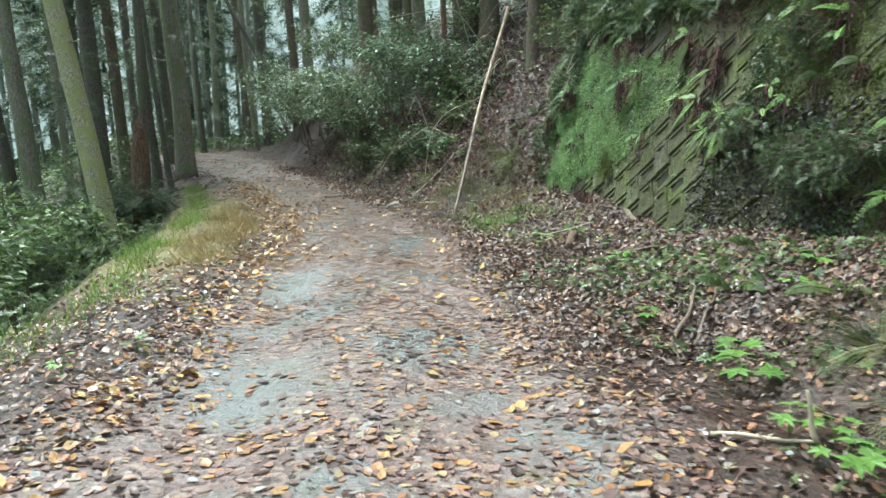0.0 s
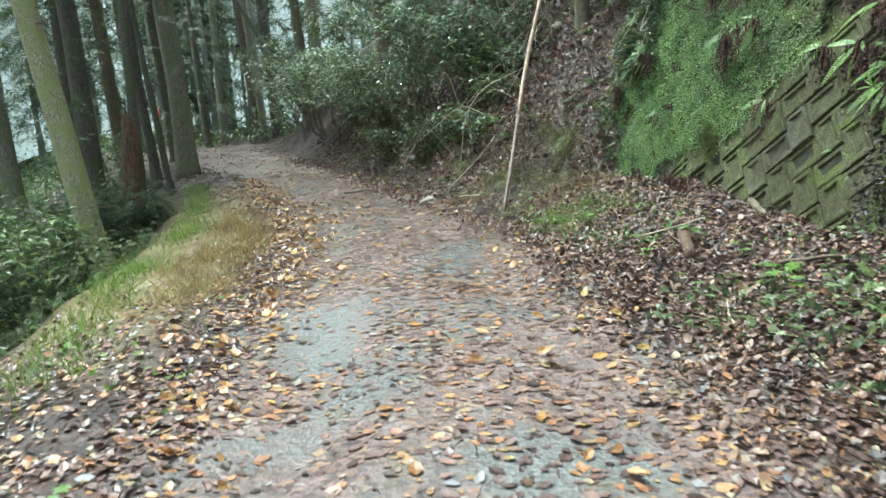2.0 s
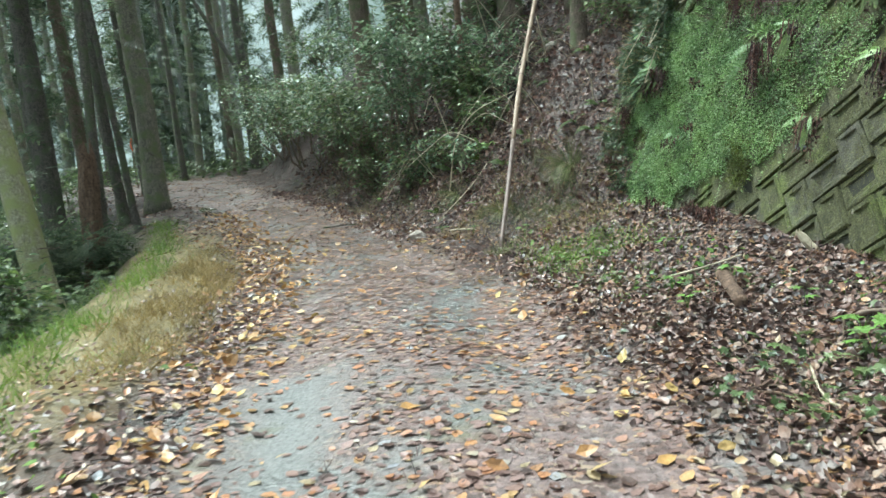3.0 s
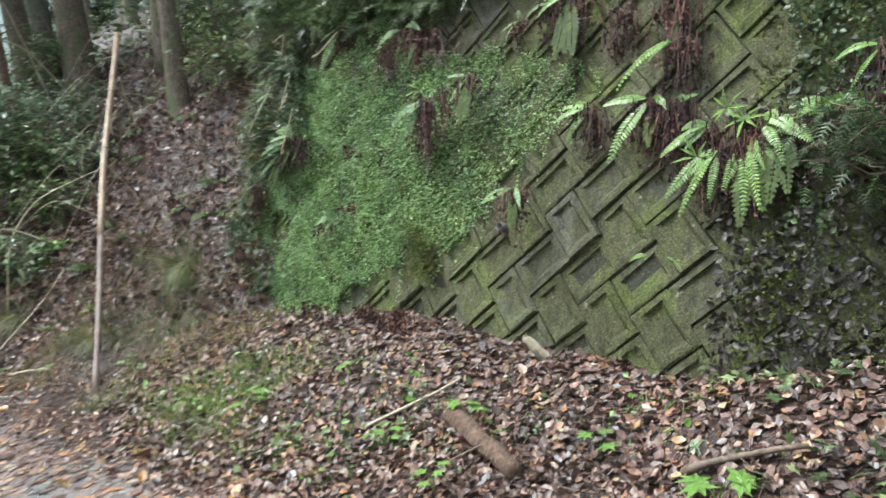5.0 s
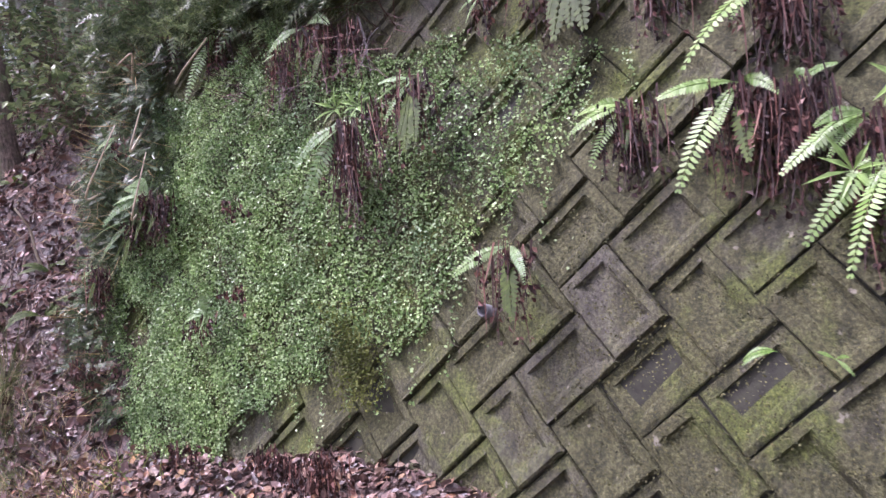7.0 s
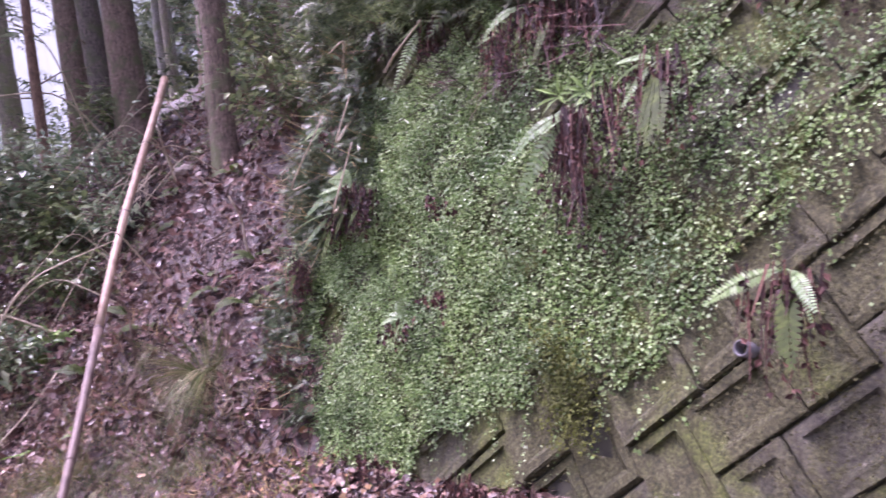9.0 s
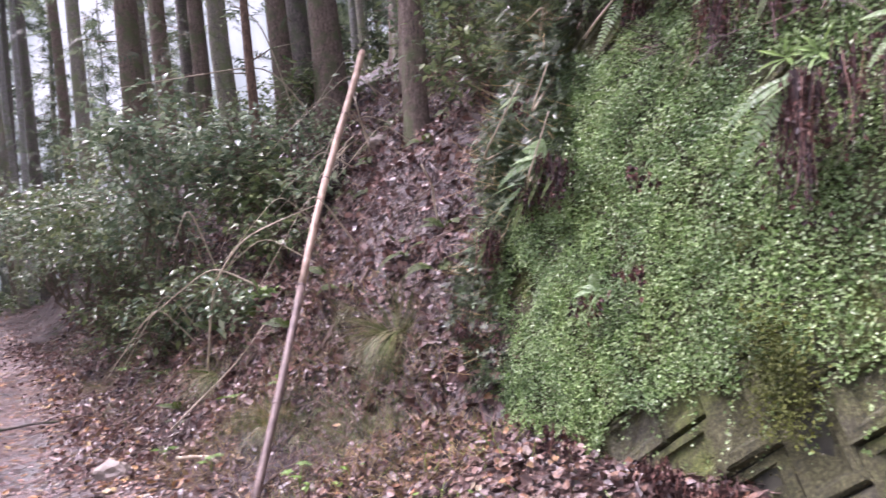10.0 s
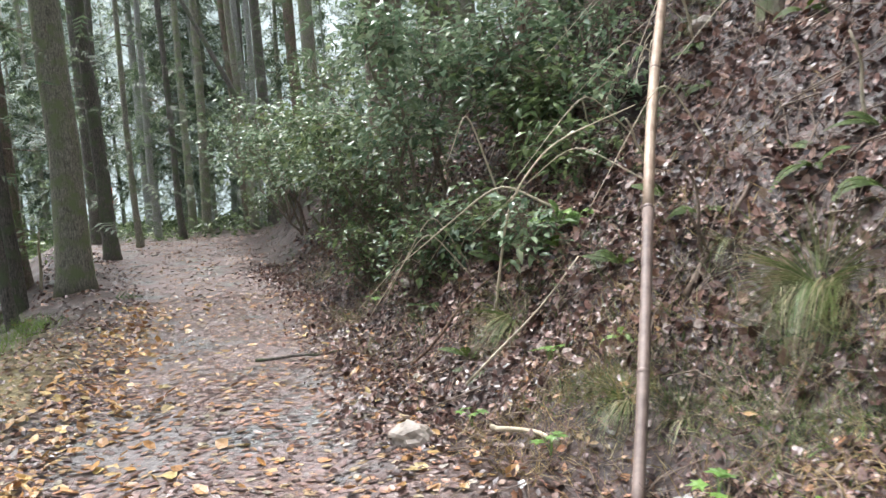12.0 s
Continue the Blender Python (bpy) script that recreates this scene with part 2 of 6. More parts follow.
BARK_BROWN = bark("brown_bark", (0.075, 0.055, 0.043), (0.27, 0.205, 0.16), (0.12, 0.14, 0.065), 0.35)
BARK_DARK = bark("dark_bark", (0.05, 0.045, 0.04), (0.2, 0.175, 0.15), (0.11, 0.13, 0.07), 0.35)
BARK_RED = bark("reddish_bark", (0.07, 0.042, 0.03), (0.25, 0.16, 0.11))
TWIG = plain("dead_twig", (0.07, 0.05, 0.038), (0.24, 0.175, 0.13), 30, 0.75, stretch=(1, 1, 1))
STICK_PALE = plain("bleached_wood", (0.3, 0.25, 0.17), (0.58, 0.5, 0.37), 25, 0.6)
POLE = plain("peeled_pole", (0.2, 0.12, 0.085), (0.52, 0.4, 0.29), 7, 0.5, 0.35, 0.006, (1, 1, 0.6))
POLE_FOOT = plain("weathered_pole_foot", (0.1, 0.07, 0.06), (0.27, 0.2, 0.17), 9, 0.55, 0.4, 0.006, (1, 1, 0.6))
ROCK = plain("pale_stone", (0.2, 0.17, 0.14), (0.44, 0.38, 0.33), 14, 0.7, 0.5)
# Near-black earth for the lumps that paint a hollow's shade.
HOLLOW_DARK = plain("hollow_shade_soil", (0.012, 0.008, 0.007), (0.05, 0.033, 0.027), 14, 0.85, 0.8, 0.03)
MOSS_OLIVE = foliage("olive_moss_tufts", [(0.0, (0.03, 0.032, 0.01)), (0.6, (0.1, 0.1, 0.035)), (1.0, (0.17, 0.165, 0.07))], 0.85, 0.1)
MOSS = foliage("moss_tufts", [(0.0, (0.06, 0.075, 0.012)), (1.0, (0.15, 0.175, 0.03))], 0.8, 0.2)
PIPE = plain("grey_plastic", (0.06, 0.06, 0.065), (0.2, 0.2, 0.21), 20, 0.4, 0.1)
TAPE = plain("orange_tape", (0.65, 0.1, 0.03), (0.75, 0.16, 0.05), 20, 0.4, 0.1)
TAPE_WHITE = plain("white_tape", (0.7, 0.68, 0.65), (0.8, 0.78, 0.75), 20, 0.4, 0.1)

rng = np.random.default_rng(7)


# ---- mesh helpers ----
def to_mesh(name, verts, faces, mat, smooth=False):
    verts, faces = np.asarray(verts, np.float32), np.asarray(faces, np.int32)
    me = bpy.data.meshes.new(name)
    n, k = faces.shape
    me.vertices.add(len(verts))
    me.vertices.foreach_set("co", verts.ravel())
    me.loops.add(n * k)
    me.loops.foreach_set("vertex_index", faces.ravel())
    me.polygons.add(n)
    me.polygons.foreach_set("loop_start", np.arange(0, n * k, k, dtype=np.int32))
    me.polygons.foreach_set("use_smooth", np.full(n, smooth))
    me.update(calc_edges=True)
    me.materials.append(mat)
    return me


def joined(chunks):
    """One vertex and face array out of several."""
    vs, fs, at = [], [], 0
    for v, f in chunks:
        vs.append(np.asarray(v, float))
        fs.append(np.asarray(f, int) + at)
        at += len(v)
    return np.concatenate(vs), np.concatenate(fs)


def thing(name, at=(0, 0, 0), turn=None, **tags):
    ob = new(name)
    ob.matrix_basis = turn if turn is not None else pose(*at)
    ob.empty_display_size = 0.1
    return tagged(ob, **tags)


def part(name, chunk, mat, parent, label="", smooth=False):
    ob = new(name, to_mesh(name, chunk[0], chunk[1], mat, smooth))
    ob.parent = parent
    return tagged(ob, label)


def solo(name, chunk, mat, smooth=False, **tags):
    return tagged(new(name, to_mesh(name, chunk[0], chunk[1], mat, smooth)), **tags)


def tube(points, radii, sides=6, rough=0.0, seed=0):
    """A tapered, closed limb along points, as triangles."""
    p = np.asarray(points, float)
    d = np.gradient(p, axis=0)
    d /= np.linalg.norm(d, axis=1)[:, None] + 1e-9
    ref = np.array([0.0, 1.0, 0.0]) if abs(d[0, 2]) > 0.7 else np.array([0.0, 0.0, 1.0])
    a = np.cross(d, ref)
    a /= np.linalg.norm(a, axis=1)[:, None] + 1e-9
    b = np.cross(d, a)
    ang = np.linspace(0, 2 * math.pi, sides, endpoint=False)
    r = np.asarray(radii, float)[:, None] * np.ones((1, sides))
    if rough:
        r = r * (1 + rough * np.random.default_rng(seed).normal(size=r.shape))
    v = p[:, None, :] + r[..., None] * (np.cos(ang)[None, :, None] * a[:, None, :] + np.sin(ang)[None, :, None] * b[:, None, :])
    n = len(p)
    f = []
    for i in range(n - 1):
        for j in range(sides):
            q, w = i * sides + j, i * sides + (j + 1) % sides
            f += [(q, w, w + sides), (q, w + sides, q + sides)]
    v = np.concatenate([v.reshape(-1, 3), p[:1], p[-1:]])
    for j in range(sides):
        f += [(n * sides, (j + 1) % sides, j), (n * sides + 1, (n - 1) * sides + j, (n - 1) * sides + (j + 1) % sides)]
    return v, np.array(f)


def crooked(a, b, n=7, wobble=0.05, seed=0):
    """A bent line of points from a to b."""
    g = np.random.default_rng(seed)
    t = np.linspace(0, 1, n)[:, None]
    p = np.asarray(a, float) * (1 - t) + np.asarray(b, float) * t
    w = g.normal(size=(n, 3)) * wobble
    w[0] = w[-1] = 0
    return p + w


def frames_on(normals, spin, tilt=0.0, g=rng):
    """Turning matrices whose z is near the normals and whose y is spun about them."""
    n = normals + g.normal(size=normals.shape) * tilt
    n /= np.linalg.norm(n, axis=1)[:, None]
    ref = np.where(np.abs(n[:, 2:3]) > 0.9, np.array([[1.0, 0, 0]]), np.array([[0, 0, 1.0]]))
    x = np.cross(ref, n)
    x /= np.linalg.norm(x, axis=1)[:, None]
    y = np.cross(n, x)
    c, s = np.cos(spin)[:, None], np.sin(spin)[:, None]
    return np.stack([c * x + s * y, -s * x + c * y, n], axis=2)


def along(dirs, ups, g=rng):
    """Turning matrices whose y runs along dirs and whose z is near ups."""
    y = dirs / (np.linalg.norm(dirs, axis=1)[:, None] + 1e-9)
    x = np.cross(y, ups)
    x /= np.linalg.norm(x, axis=1)[:, None] + 1e-9
    return np.stack([x, y, np.cross(x, y)], axis=2)


def scatter(shape, pos, turns, sizes):
    v, f = np.asarray(shape[0], float), np.asarray(shape[1], int)
    k = len(pos)
    sizes = np.asarray(sizes, float)
    if sizes.ndim == 1:
        sizes = sizes[:, None] * np.ones((1, 3))
    w = np.einsum("kij,kvj->kvi", turns, v[None] * sizes[:, None, :]) + pos[:, None, :]
    return w.reshape(-1, 3), (f[None] + (np.arange(k) * len(v))[:, None, None]).reshape(-1, f.shape[1])


# leaf shapes, one long along y, facing z
DRY_LEAF = ([(0, 0, 0), (-0.3, 0.3, 0.09), (0, 0.45, 0), (0.3, 0.34, 0.05), (-0.22, 0.72, 0.05), (0.2, 0.75, 0.12), (0, 1, 0.1)],
            [(0, 3, 2), (0, 2, 1), (1, 2, 4), (2, 3, 5), (2, 5, 6), (2, 6, 4)])
BROAD_LEAF = ([(0, 0, 0), (-0.24, 0.4, 0.06), (0, 0.5, 0), (0.24, 0.4, 0.06), (0, 1, -0.14)],
              [(0, 3, 2), (0, 2, 1), (1, 2, 4), (2, 3, 4)])
LONG_LEAF = ([(0, 0, 0), (-0.17, 0.45, 0.05), (0, 0.5, 0), (0.17, 0.45, 0.05), (0, 1, -0.1)],
             [(0, 3, 2), (0, 2, 1), (1, 2, 4), (2, 3, 4)])
TINY_LEAF = ([(0, 0, 0), (-0.45, 0.5, 0.1), (0, 1, 0), (0.45, 0.5, 0.1)], [(0, 3, 2), (0, 2, 1)])
ROUND_LEAF = ([(0, 0, 0), (-0.42, 0.3, 0.06), (-0.36, 0.8, 0.03), (0, 1, -0.05), (0.36, 0.8, 0.03), (0.42, 0.3, 0.06)],
              [(0, 5, 4), (0, 4, 3), (0, 3, 2), (0, 2, 1)])
BLADE = ([(-0.5, 0, 0), (0.5, 0, 0), (-0.38, 0.45, 0.05), (0.38, 0.45, 0.05), (-0.2, 0.8, 0.22), (0.2, 0.8, 0.22), (0, 1, 0.5)],
         [(0, 1, 3), (0, 3, 2), (2, 3, 5), (2, 5, 4), (4, 5, 6)])


def spray_shape():
    """A flat drooping conifer twig with side needles."""
    v, f = [(-0.012, 0, 0), (0.012, 0, 0), (0, 1, -0.28)], [(0, 1, 2)]
    for i in range(6):
        y = 0.12 + 0.14 * i
        z = -0.28 * y * y
        w = 0.34 * (1.05 - y)
        for s in (-1, 1):
            k = len(v)
            v += [(0, y - 0.045, z), (s * w, y + 0.16, z - 0.1 * w), (0, y + 0.045, z)]
            f.append((k, k + 1, k + 2) if s > 0 else (k + 2, k + 1, k))
    return v, f


SPRAY = spray_shape()


def wide_spray():
    """A coarser twig for the crowns."""
    v, f = [(-0.02, 0, 0), (0.02, 0, 0), (0, 1, -0.3)], [(0, 1, 2)]
    for i in range(4):
        y = 0.1 + 0.2 * i
        w = 0.36 * (1.05 - y)
        for s in (-1, 1):
            k = len(v)
            v += [(0, y - 0.05, -0.3 * y * y), (s * w, y + 0.2, -0.3 * y * y - 0.12 * w), (0, y + 0.06, -0.3 * y * y)]
            f.append((k, k + 1, k + 2) if s > 0 else (k + 2, k + 1, k))
    return v, f


WIDE_SPRAY = wide_spray()
LOBED = ([(0, 0, 0), (-0.25, 0.25, 0.02), (-0.62, 0.3, -0.03), (-0.3, 0.5, 0.03), (-0.5, 0.82, -0.03), (-0.15, 0.68, 0.03), (0, 1.05, -0.05),
          (0.15, 0.68, 0.03), (0.5, 0.82, -0.03), (0.3, 0.5, 0.03), (0.62, 0.3, -0.03), (0.25, 0.25, 0.02), (0, 0.45, 0)],
         [(12, i, i + 1) for i in range(0, 11)][::1] + [(12, 11, 0)])
LOBED = (LOBED[0], [(a, c, b) for a, b, c in LOBED[1]])


# ---- the lie of the land ----
def smooth(a, b, x):
    t = np.clip((np.asarray(x, float) - a) / (b - a), 0, 1)
    return t * t * (3 - 2 * t)


def level(y):
    return np.interp(y, [-30, 0, 6, 12, 18, 26, 35, 60], [0.6, 0, -0.14, -0.3, -0.35, -0.2, 0.0, 0.1])


def road_left(y):
    return np.interp(y, [-30, 3, 5, 7.5, 10.6, 12.5, 14.3, 16.3, 20.3, 25, 30, 34, 37, 70], [-1.6, -1.9, -1.93, -2.25, -2.5, -2.86, -3.33, -4.0, -5.45, -8.2, -11.2, -15, -24, -60])


def road_right(y):
    return np.interp(y, [-30, 3.7, 5, 7.1, 9.9, 13, 15.4, 17, 19.9, 23.9, 33, 37, 40, 70], [1.1, 0.94, 0.86, 0.66, 0.3, -0.55, -1.25, -1.8, -2.8, -4.6, -8.6, -10.5, -16, -50])


def toe(y):
    return np.interp(y, [-30, 12.0, 12.6, 13.3, 14.0, 15.4, 17, 20, 24, 33, 40, 80], [12.0, 2.12, 1.85, 1.3, 0.65, -0.25, -0.85, -1.9, -3.6, -7.4, -8, -6])


def crest(y):
    return np.interp(y, [-30, 0, 5.6, 6.7, 8.3, 10, 13.4, 17.2, 20.8, 30, 36, 45, 80], [-2.9, -3.0, -3.15, -3.3, -3.75, -4.1, -4.65, -5.8, -7.2, -12.6, -16.5, -21, -42])


def bumps(x, y, scale, seed=0.0):
    """Cheap smooth unevenness between about -1 and 1."""
    return (np.sin(x * scale + 1.7 * np.sin(y * scale * 0.83 + seed)) + np.sin(y * scale * 1.13 + 1.9 * np.sin(x * scale * 0.71 + 2 + seed))
            + 0.6 * np.sin((x + y) * scale * 1.9 + seed * 3)) / 2.6


def land(x, y):
    x, y = np.asarray(x, float), np.asarray(y, float)
    h = level(y)
    rr, t = road_right(y), toe(y)
    # litter apron between the road and the bank
    apron = np.interp(y, [-30, 2, 5, 7, 8.5, 10.5, 12, 13, 14.5, 20], [1.2, 0.9, 0.62, 0.38, 0.22, 0.38, 0.52, 0.4, 0.32, 0.25])
    h = h + apron * smooth(0.22, 1.0, (x - rr - 0.25) / np.maximum(t - rr - 0.25, 0.3)) * (1 - smooth(36, 45, y))
    # the bank, steep behind the wall
    wall = 1 - smooth(12.3, 13.6, y)
    lean = np.interp(y, [12.6, 14, 30], [1.0, 0.86, 0.92])
    d = np.maximum(x - t - (0.16 + 0.33 * apron) * wall, 0) * lean
    steep = 1.12 + (2.9 - 1.12) * wall
    top = 3.5 - 0.7 * wall
    fade = 1 - 0.75 * smooth(34, 48, y)
    bank = np.minimum(d * steep, top) + np.maximum(d - top / steep, 0) * 0.52
    bank = np.where(bank > 12, 12 + (bank - 12) * 0.25, bank)
    h = h + bank * fade
    # the drop on the valley side
    e = np.maximum(crest(y) - x, 0) * 0.95
    drop = np.minimum(e * e * 0.55, 0.7 * e) 
    drop = np.where(drop > 7, 7 + (drop - 7) * 0.12, drop)
    drop = np.minimum(drop, 12)
    h = h - drop * (1 - 0.6 * smooth(38, 60, y))
    # ruts, verge and roughness
    mid = (road_left(y) + rr) / 2
    half = (rr - road_left(y)) / 2
    q = (x - mid) / np.maximum(half, 0.5)
    h = h - 0.035 * np.exp(-((np.abs(q) - 0.55) / 0.22) ** 2) + 0.09 * np.exp(-((x - crest(y) - 0.7) / 0.6) ** 2)
    off = smooth(0.9, 1.4, np.abs(q))
    h = h + bumps(x, y, 2.3) * (0.012 + 0.05 * off) + bumps(x, y, 6.1, 1.0) * (0.006 + 0.022 * off)
    h = h + bumps(x, y, 0.9, 2.0) * 0.16 * smooth(0.8, 3.0, d)
    h = h + (bumps(x, y, 3.1, 5.0) * 0.1 + bumps(x, y, 5.3, 5.0) * 0.06 + bumps(x, y, 11.0, 6.0) * 0.04) * smooth(0.05, 0.6, d) * (1 - wall)
    h = h - 0.4 * np.exp(-(((x - 1.2) / 0.28) ** 2 + ((y - 18.1) / 0.35) ** 2)) - 0.25 * np.exp(-(((x - 0.55) / 0.5) ** 2 + ((y - 17.6) / 0.25) ** 2))
    h = h - 0.11 * np.exp(-(((x - 0.25) / 0.35) ** 2 + ((y - 13.3) / 0.45) ** 2))
    return h


def land_normal(x, y, e=0.08):
    n = np.stack([land(x - e, y) - land(x + e, y), land(x, y - e) - land(x, y + e), np.full(np.shape(x), 2 * e)], axis=-1)
    return n / np.linalg.norm(n, axis=-1)[..., None]


def stretch_out(a, b, step, far, grow=1.22):
    mid = list(np.arange(a, b + step / 2, step))
    s, lo, hi = step, [a], [mid[-1]]
    while hi[-1] < far:
        s *= grow
        hi.append(hi[-1] + s)
        lo.append(lo[-1] - s)
    return np.array(lo[:0:-1] + mid + hi[1:])


def build_ground():
    xs, ys = stretch_out(-7.5, 5.5, 0.1, 900, 1.16), stretch_out(-0.5, 21, 0.11, 900, 1.13)
    X, Y = np.meshgrid(xs, ys)
    Z = land(X, Y)
    v = np.stack([X, Y, Z], axis=-1).reshape(-1, 3)
    w, n = len(xs), len(ys)
    i = (np.arange(n - 1)[:, None] * w + np.arange(w - 1)[None]).ravel()
    f = np.stack([i, i + 1, i + 1 + w, i + w], axis=1)
    me = to_mesh("ground", v, f, GROUND, True)
    x, y = v[:, 0], v[:, 1]
    q = np.maximum(road_left(y) - x, x - road_right(y))
    road = 1 - smooth(-0.25, 0.35, q + 0.2 * bumps(x, y, 1.7, 3.0))
    road = road * (1 - smooth(36, 40, y))
    grassy = smooth(0.1, 0.7, road_left(y) - x) * (1 - smooth(0.2, 0.8, crest(y) - x)) * smooth(6, 8.5, y) * (1 - smooth(16, 21, y))
    part_way = (x - road_left(y)) / (road_right(y) - road_left(y))
    slab = np.exp(-((part_way - 0.24) / 0.13) ** 2) * smooth(-0.15, 0.2, bumps(x, y, 1.5, 2.0)) * (1 - smooth(9, 12, y))
    slab = np.maximum(slab, 0.8 * np.exp(-((part_way - 0.5) / 0.35) ** 2) * smooth(0.05, 0.25, bumps(x, y, 1.2, 4.0)) * smooth(12, 14, y) * (1 - smooth(17, 19, y)))
    col = np.stack([road, grassy, smooth(30, 45, np.hypot(x + 2, y - 12)) * (1 - road), slab], axis=1).astype(np.float32)
    at = me.color_attributes.new("zone", "FLOAT_COLOR", "POINT")
    at.data.foreach_set("color", col.ravel())
    return tagged(new("ground", me), "forest floor with a gravelly concrete track strewn with leaves", "ground", kind="structure")


build_ground()


def mist_glow_ring():
    """A glowing ring well beyond the forest, painted as pale mist among far trees."""
    m, nt, bsdf = shader("far_mist_glow")
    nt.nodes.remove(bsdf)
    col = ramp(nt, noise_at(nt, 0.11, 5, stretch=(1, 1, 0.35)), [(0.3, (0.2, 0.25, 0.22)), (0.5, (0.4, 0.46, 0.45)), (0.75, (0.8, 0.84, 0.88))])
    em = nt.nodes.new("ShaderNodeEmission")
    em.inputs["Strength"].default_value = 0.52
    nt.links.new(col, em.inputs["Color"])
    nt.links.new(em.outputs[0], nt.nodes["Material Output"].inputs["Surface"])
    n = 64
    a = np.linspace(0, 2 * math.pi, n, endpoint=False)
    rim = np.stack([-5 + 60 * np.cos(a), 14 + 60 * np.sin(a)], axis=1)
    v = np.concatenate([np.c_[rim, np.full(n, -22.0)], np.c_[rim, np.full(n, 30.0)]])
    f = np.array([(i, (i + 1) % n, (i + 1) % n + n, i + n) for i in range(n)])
    solo("backdrop", (v, f), m, True, label="glowing backdrop ring painted as pale far mist", category="mist", kind="structure")


mist_glow_ring()

# ---- the retaining wall's own axes: s along it, w up it, depth towards the road ----
WALL_FOOT = Vector((4.9, 0, 0))
WALL_ALONG = Vector((0.24, -1, 0)).normalized()
WALL_OUT = Vector((-1, -0.24, 0.33)).normalized()
WALL_UP = WALL_OUT.cross(WALL_ALONG)
WALL = Matrix((WALL_ALONG, WALL_UP, WALL_OUT)).transposed().to_4x4()
WALL.translation = WALL_FOOT
WALL_NP = np.array(WALL)


def on_wall(s, w, depth=0.0):
    p = np.stack(np.broadcast_arrays(np.asarray(s, float), w, depth, 1.0), axis=-1)
    return (p @ WALL_NP.T)[..., :3]


WALL_START, WALL_END, WALL_TOP = -13.75, 6.0, 3.15

backing = bmesh.new()
bmesh.ops.create_cube(backing, size=1.0, matrix=Matrix.Translation(((WALL_START + WALL_END) / 2 + 0.1, WALL_TOP / 2 - 0.3, -0.16))
                      @ Matrix.Diagonal((WALL_END - WALL_START - 0.3, WALL_TOP + 0.5, 0.24, 1)))
wall_mesh = bpy.data.meshes.new("wall_retaining")
backing.to_mesh(wall_mesh)
wall_mesh.materials.append(MORTAR)
wall = new("wall_retaining", wall_mesh)
wall.matrix_basis = WALL
tagged(wall, "mossy concrete block retaining wall in herringbone courses", "wall", kind="structure")


# ---- ground cover ----
def spots(n, x0, x1, y0, y1, keep, g=rng):
    x, y = g.uniform(x0, x1, n), g.uniform(y0, y1, n)
    k = g.uniform(size=n) < keep(x, y)
    return x[k], y[k]


def laid(x, y, lift=0.01):
    return np.stack([x, y, land(x, y) + lift], axis=1)


def leaves_on_ground(name, n, box, keep, size, mat, tilt=0.35, **tags):
    x, y = spots(n, *box, keep)
    p = laid(x, y, rng.uniform(0.002, 0.03 if tilt > 0.2 else 0.007, len(x)))
    t = frames_on(land_normal(x, y), rng.uniform(0, 6.28, len(x)), tilt)
    s = rng.uniform(*size, len(x))
    return solo(name, scatter(TINY_LEAF if size[1] < 0.05 else DRY_LEAF, p, t, np.stack([s * rng.uniform(0.75, 1.4, len(x)), s, s * rng.uniform(0.3, 2.2, len(x)) * min(1.0, 0.25 + 2.2 * tilt)], axis=1)), mat, **tags)


def track_cover(x, y):
    q = (x - road_left(y)) / (road_right(y) - road_left(y))
    on = (q > -0.1) & (q < 1.1)
    bare = np.exp(-((q - 0.27) / 0.13) ** 2) * 0.3 + 0.25 * np.exp(-((q - 0.75) / 0.1) ** 2)
    clear = 0.75 * np.exp(-((q - 0.24) / 0.13) ** 2) * smooth(-0.15, 0.2, bumps(x, y, 1.5, 2.0)) * (1 - smooth(9, 12, y))
    return on * np.clip(0.9 - clear - bare + 0.45 * bumps(x, y, 2.1, 5.0) + 0.2 * bumps(x, y, 0.8, 1.0), 0.16, 1)


def right_cover(x, y):
    q = x - road_right(y)
    return smooth(-0.6, 0.35, q + 0.15 * bumps(x, y, 2.7, 3)) * (x < toe(y) + np.where(y < 12.5, 0.05, 0.4))


def left_cover(x, y):
    q = road_left(y) - x
    return ((q > -0.2) & (x > crest(y) - 0.4)) * np.clip(0.75 - 0.68 * smooth(6.5, 9.5, y) * smooth(0.3, 0.8, q) * (1 - smooth(15, 18, y)) + 0.15 * bumps(x, y, 1.9, 4), 0.04, 1)


def bank_cover(x, y):
    d = x - toe(y)
    return (d > 0) * np.clip(1.0 - 0.16 * np.maximum(d - 2.2, 0), 0.2, 1) * smooth(12.4, 12.9, y) * np.clip(1.2 - 0.06 * (y - 14), 0.3, 1)


leaves_on_ground("fallen_leaves", 72000, (-6, 1.5, -3.5, 22), track_cover, (0.026, 0.088), LITTER, 0.08,
                 label="wet brown, pink and orange leaves strewn over the track", category="leaves", kind="stuff")
leaves_on_ground("fallen_leaves", 16000, (-14, -2, 20, 37), track_cover, (0.05, 0.11), LITTER, 0.2,
                 label="sodden reddish leaves on the far track", category="leaves", kind="stuff")
leaves_on_ground("fallen_leaves", 100000, (-9, 5.2, -3.5, 34), right_cover, (0.02, 0.066), LITTER_DARK, 0.34,
                 label="thick dark brown leaf litter below the wall", category="leaves", kind="stuff")
leaves_on_ground("fallen_leaves", 26000, (-1.8, 5.2, -3.5, 17), right_cover, (0.022, 0.07), LITTER, 0.3,
                 label="brown and orange leaves along the roadside", category="leaves", kind="stuff")
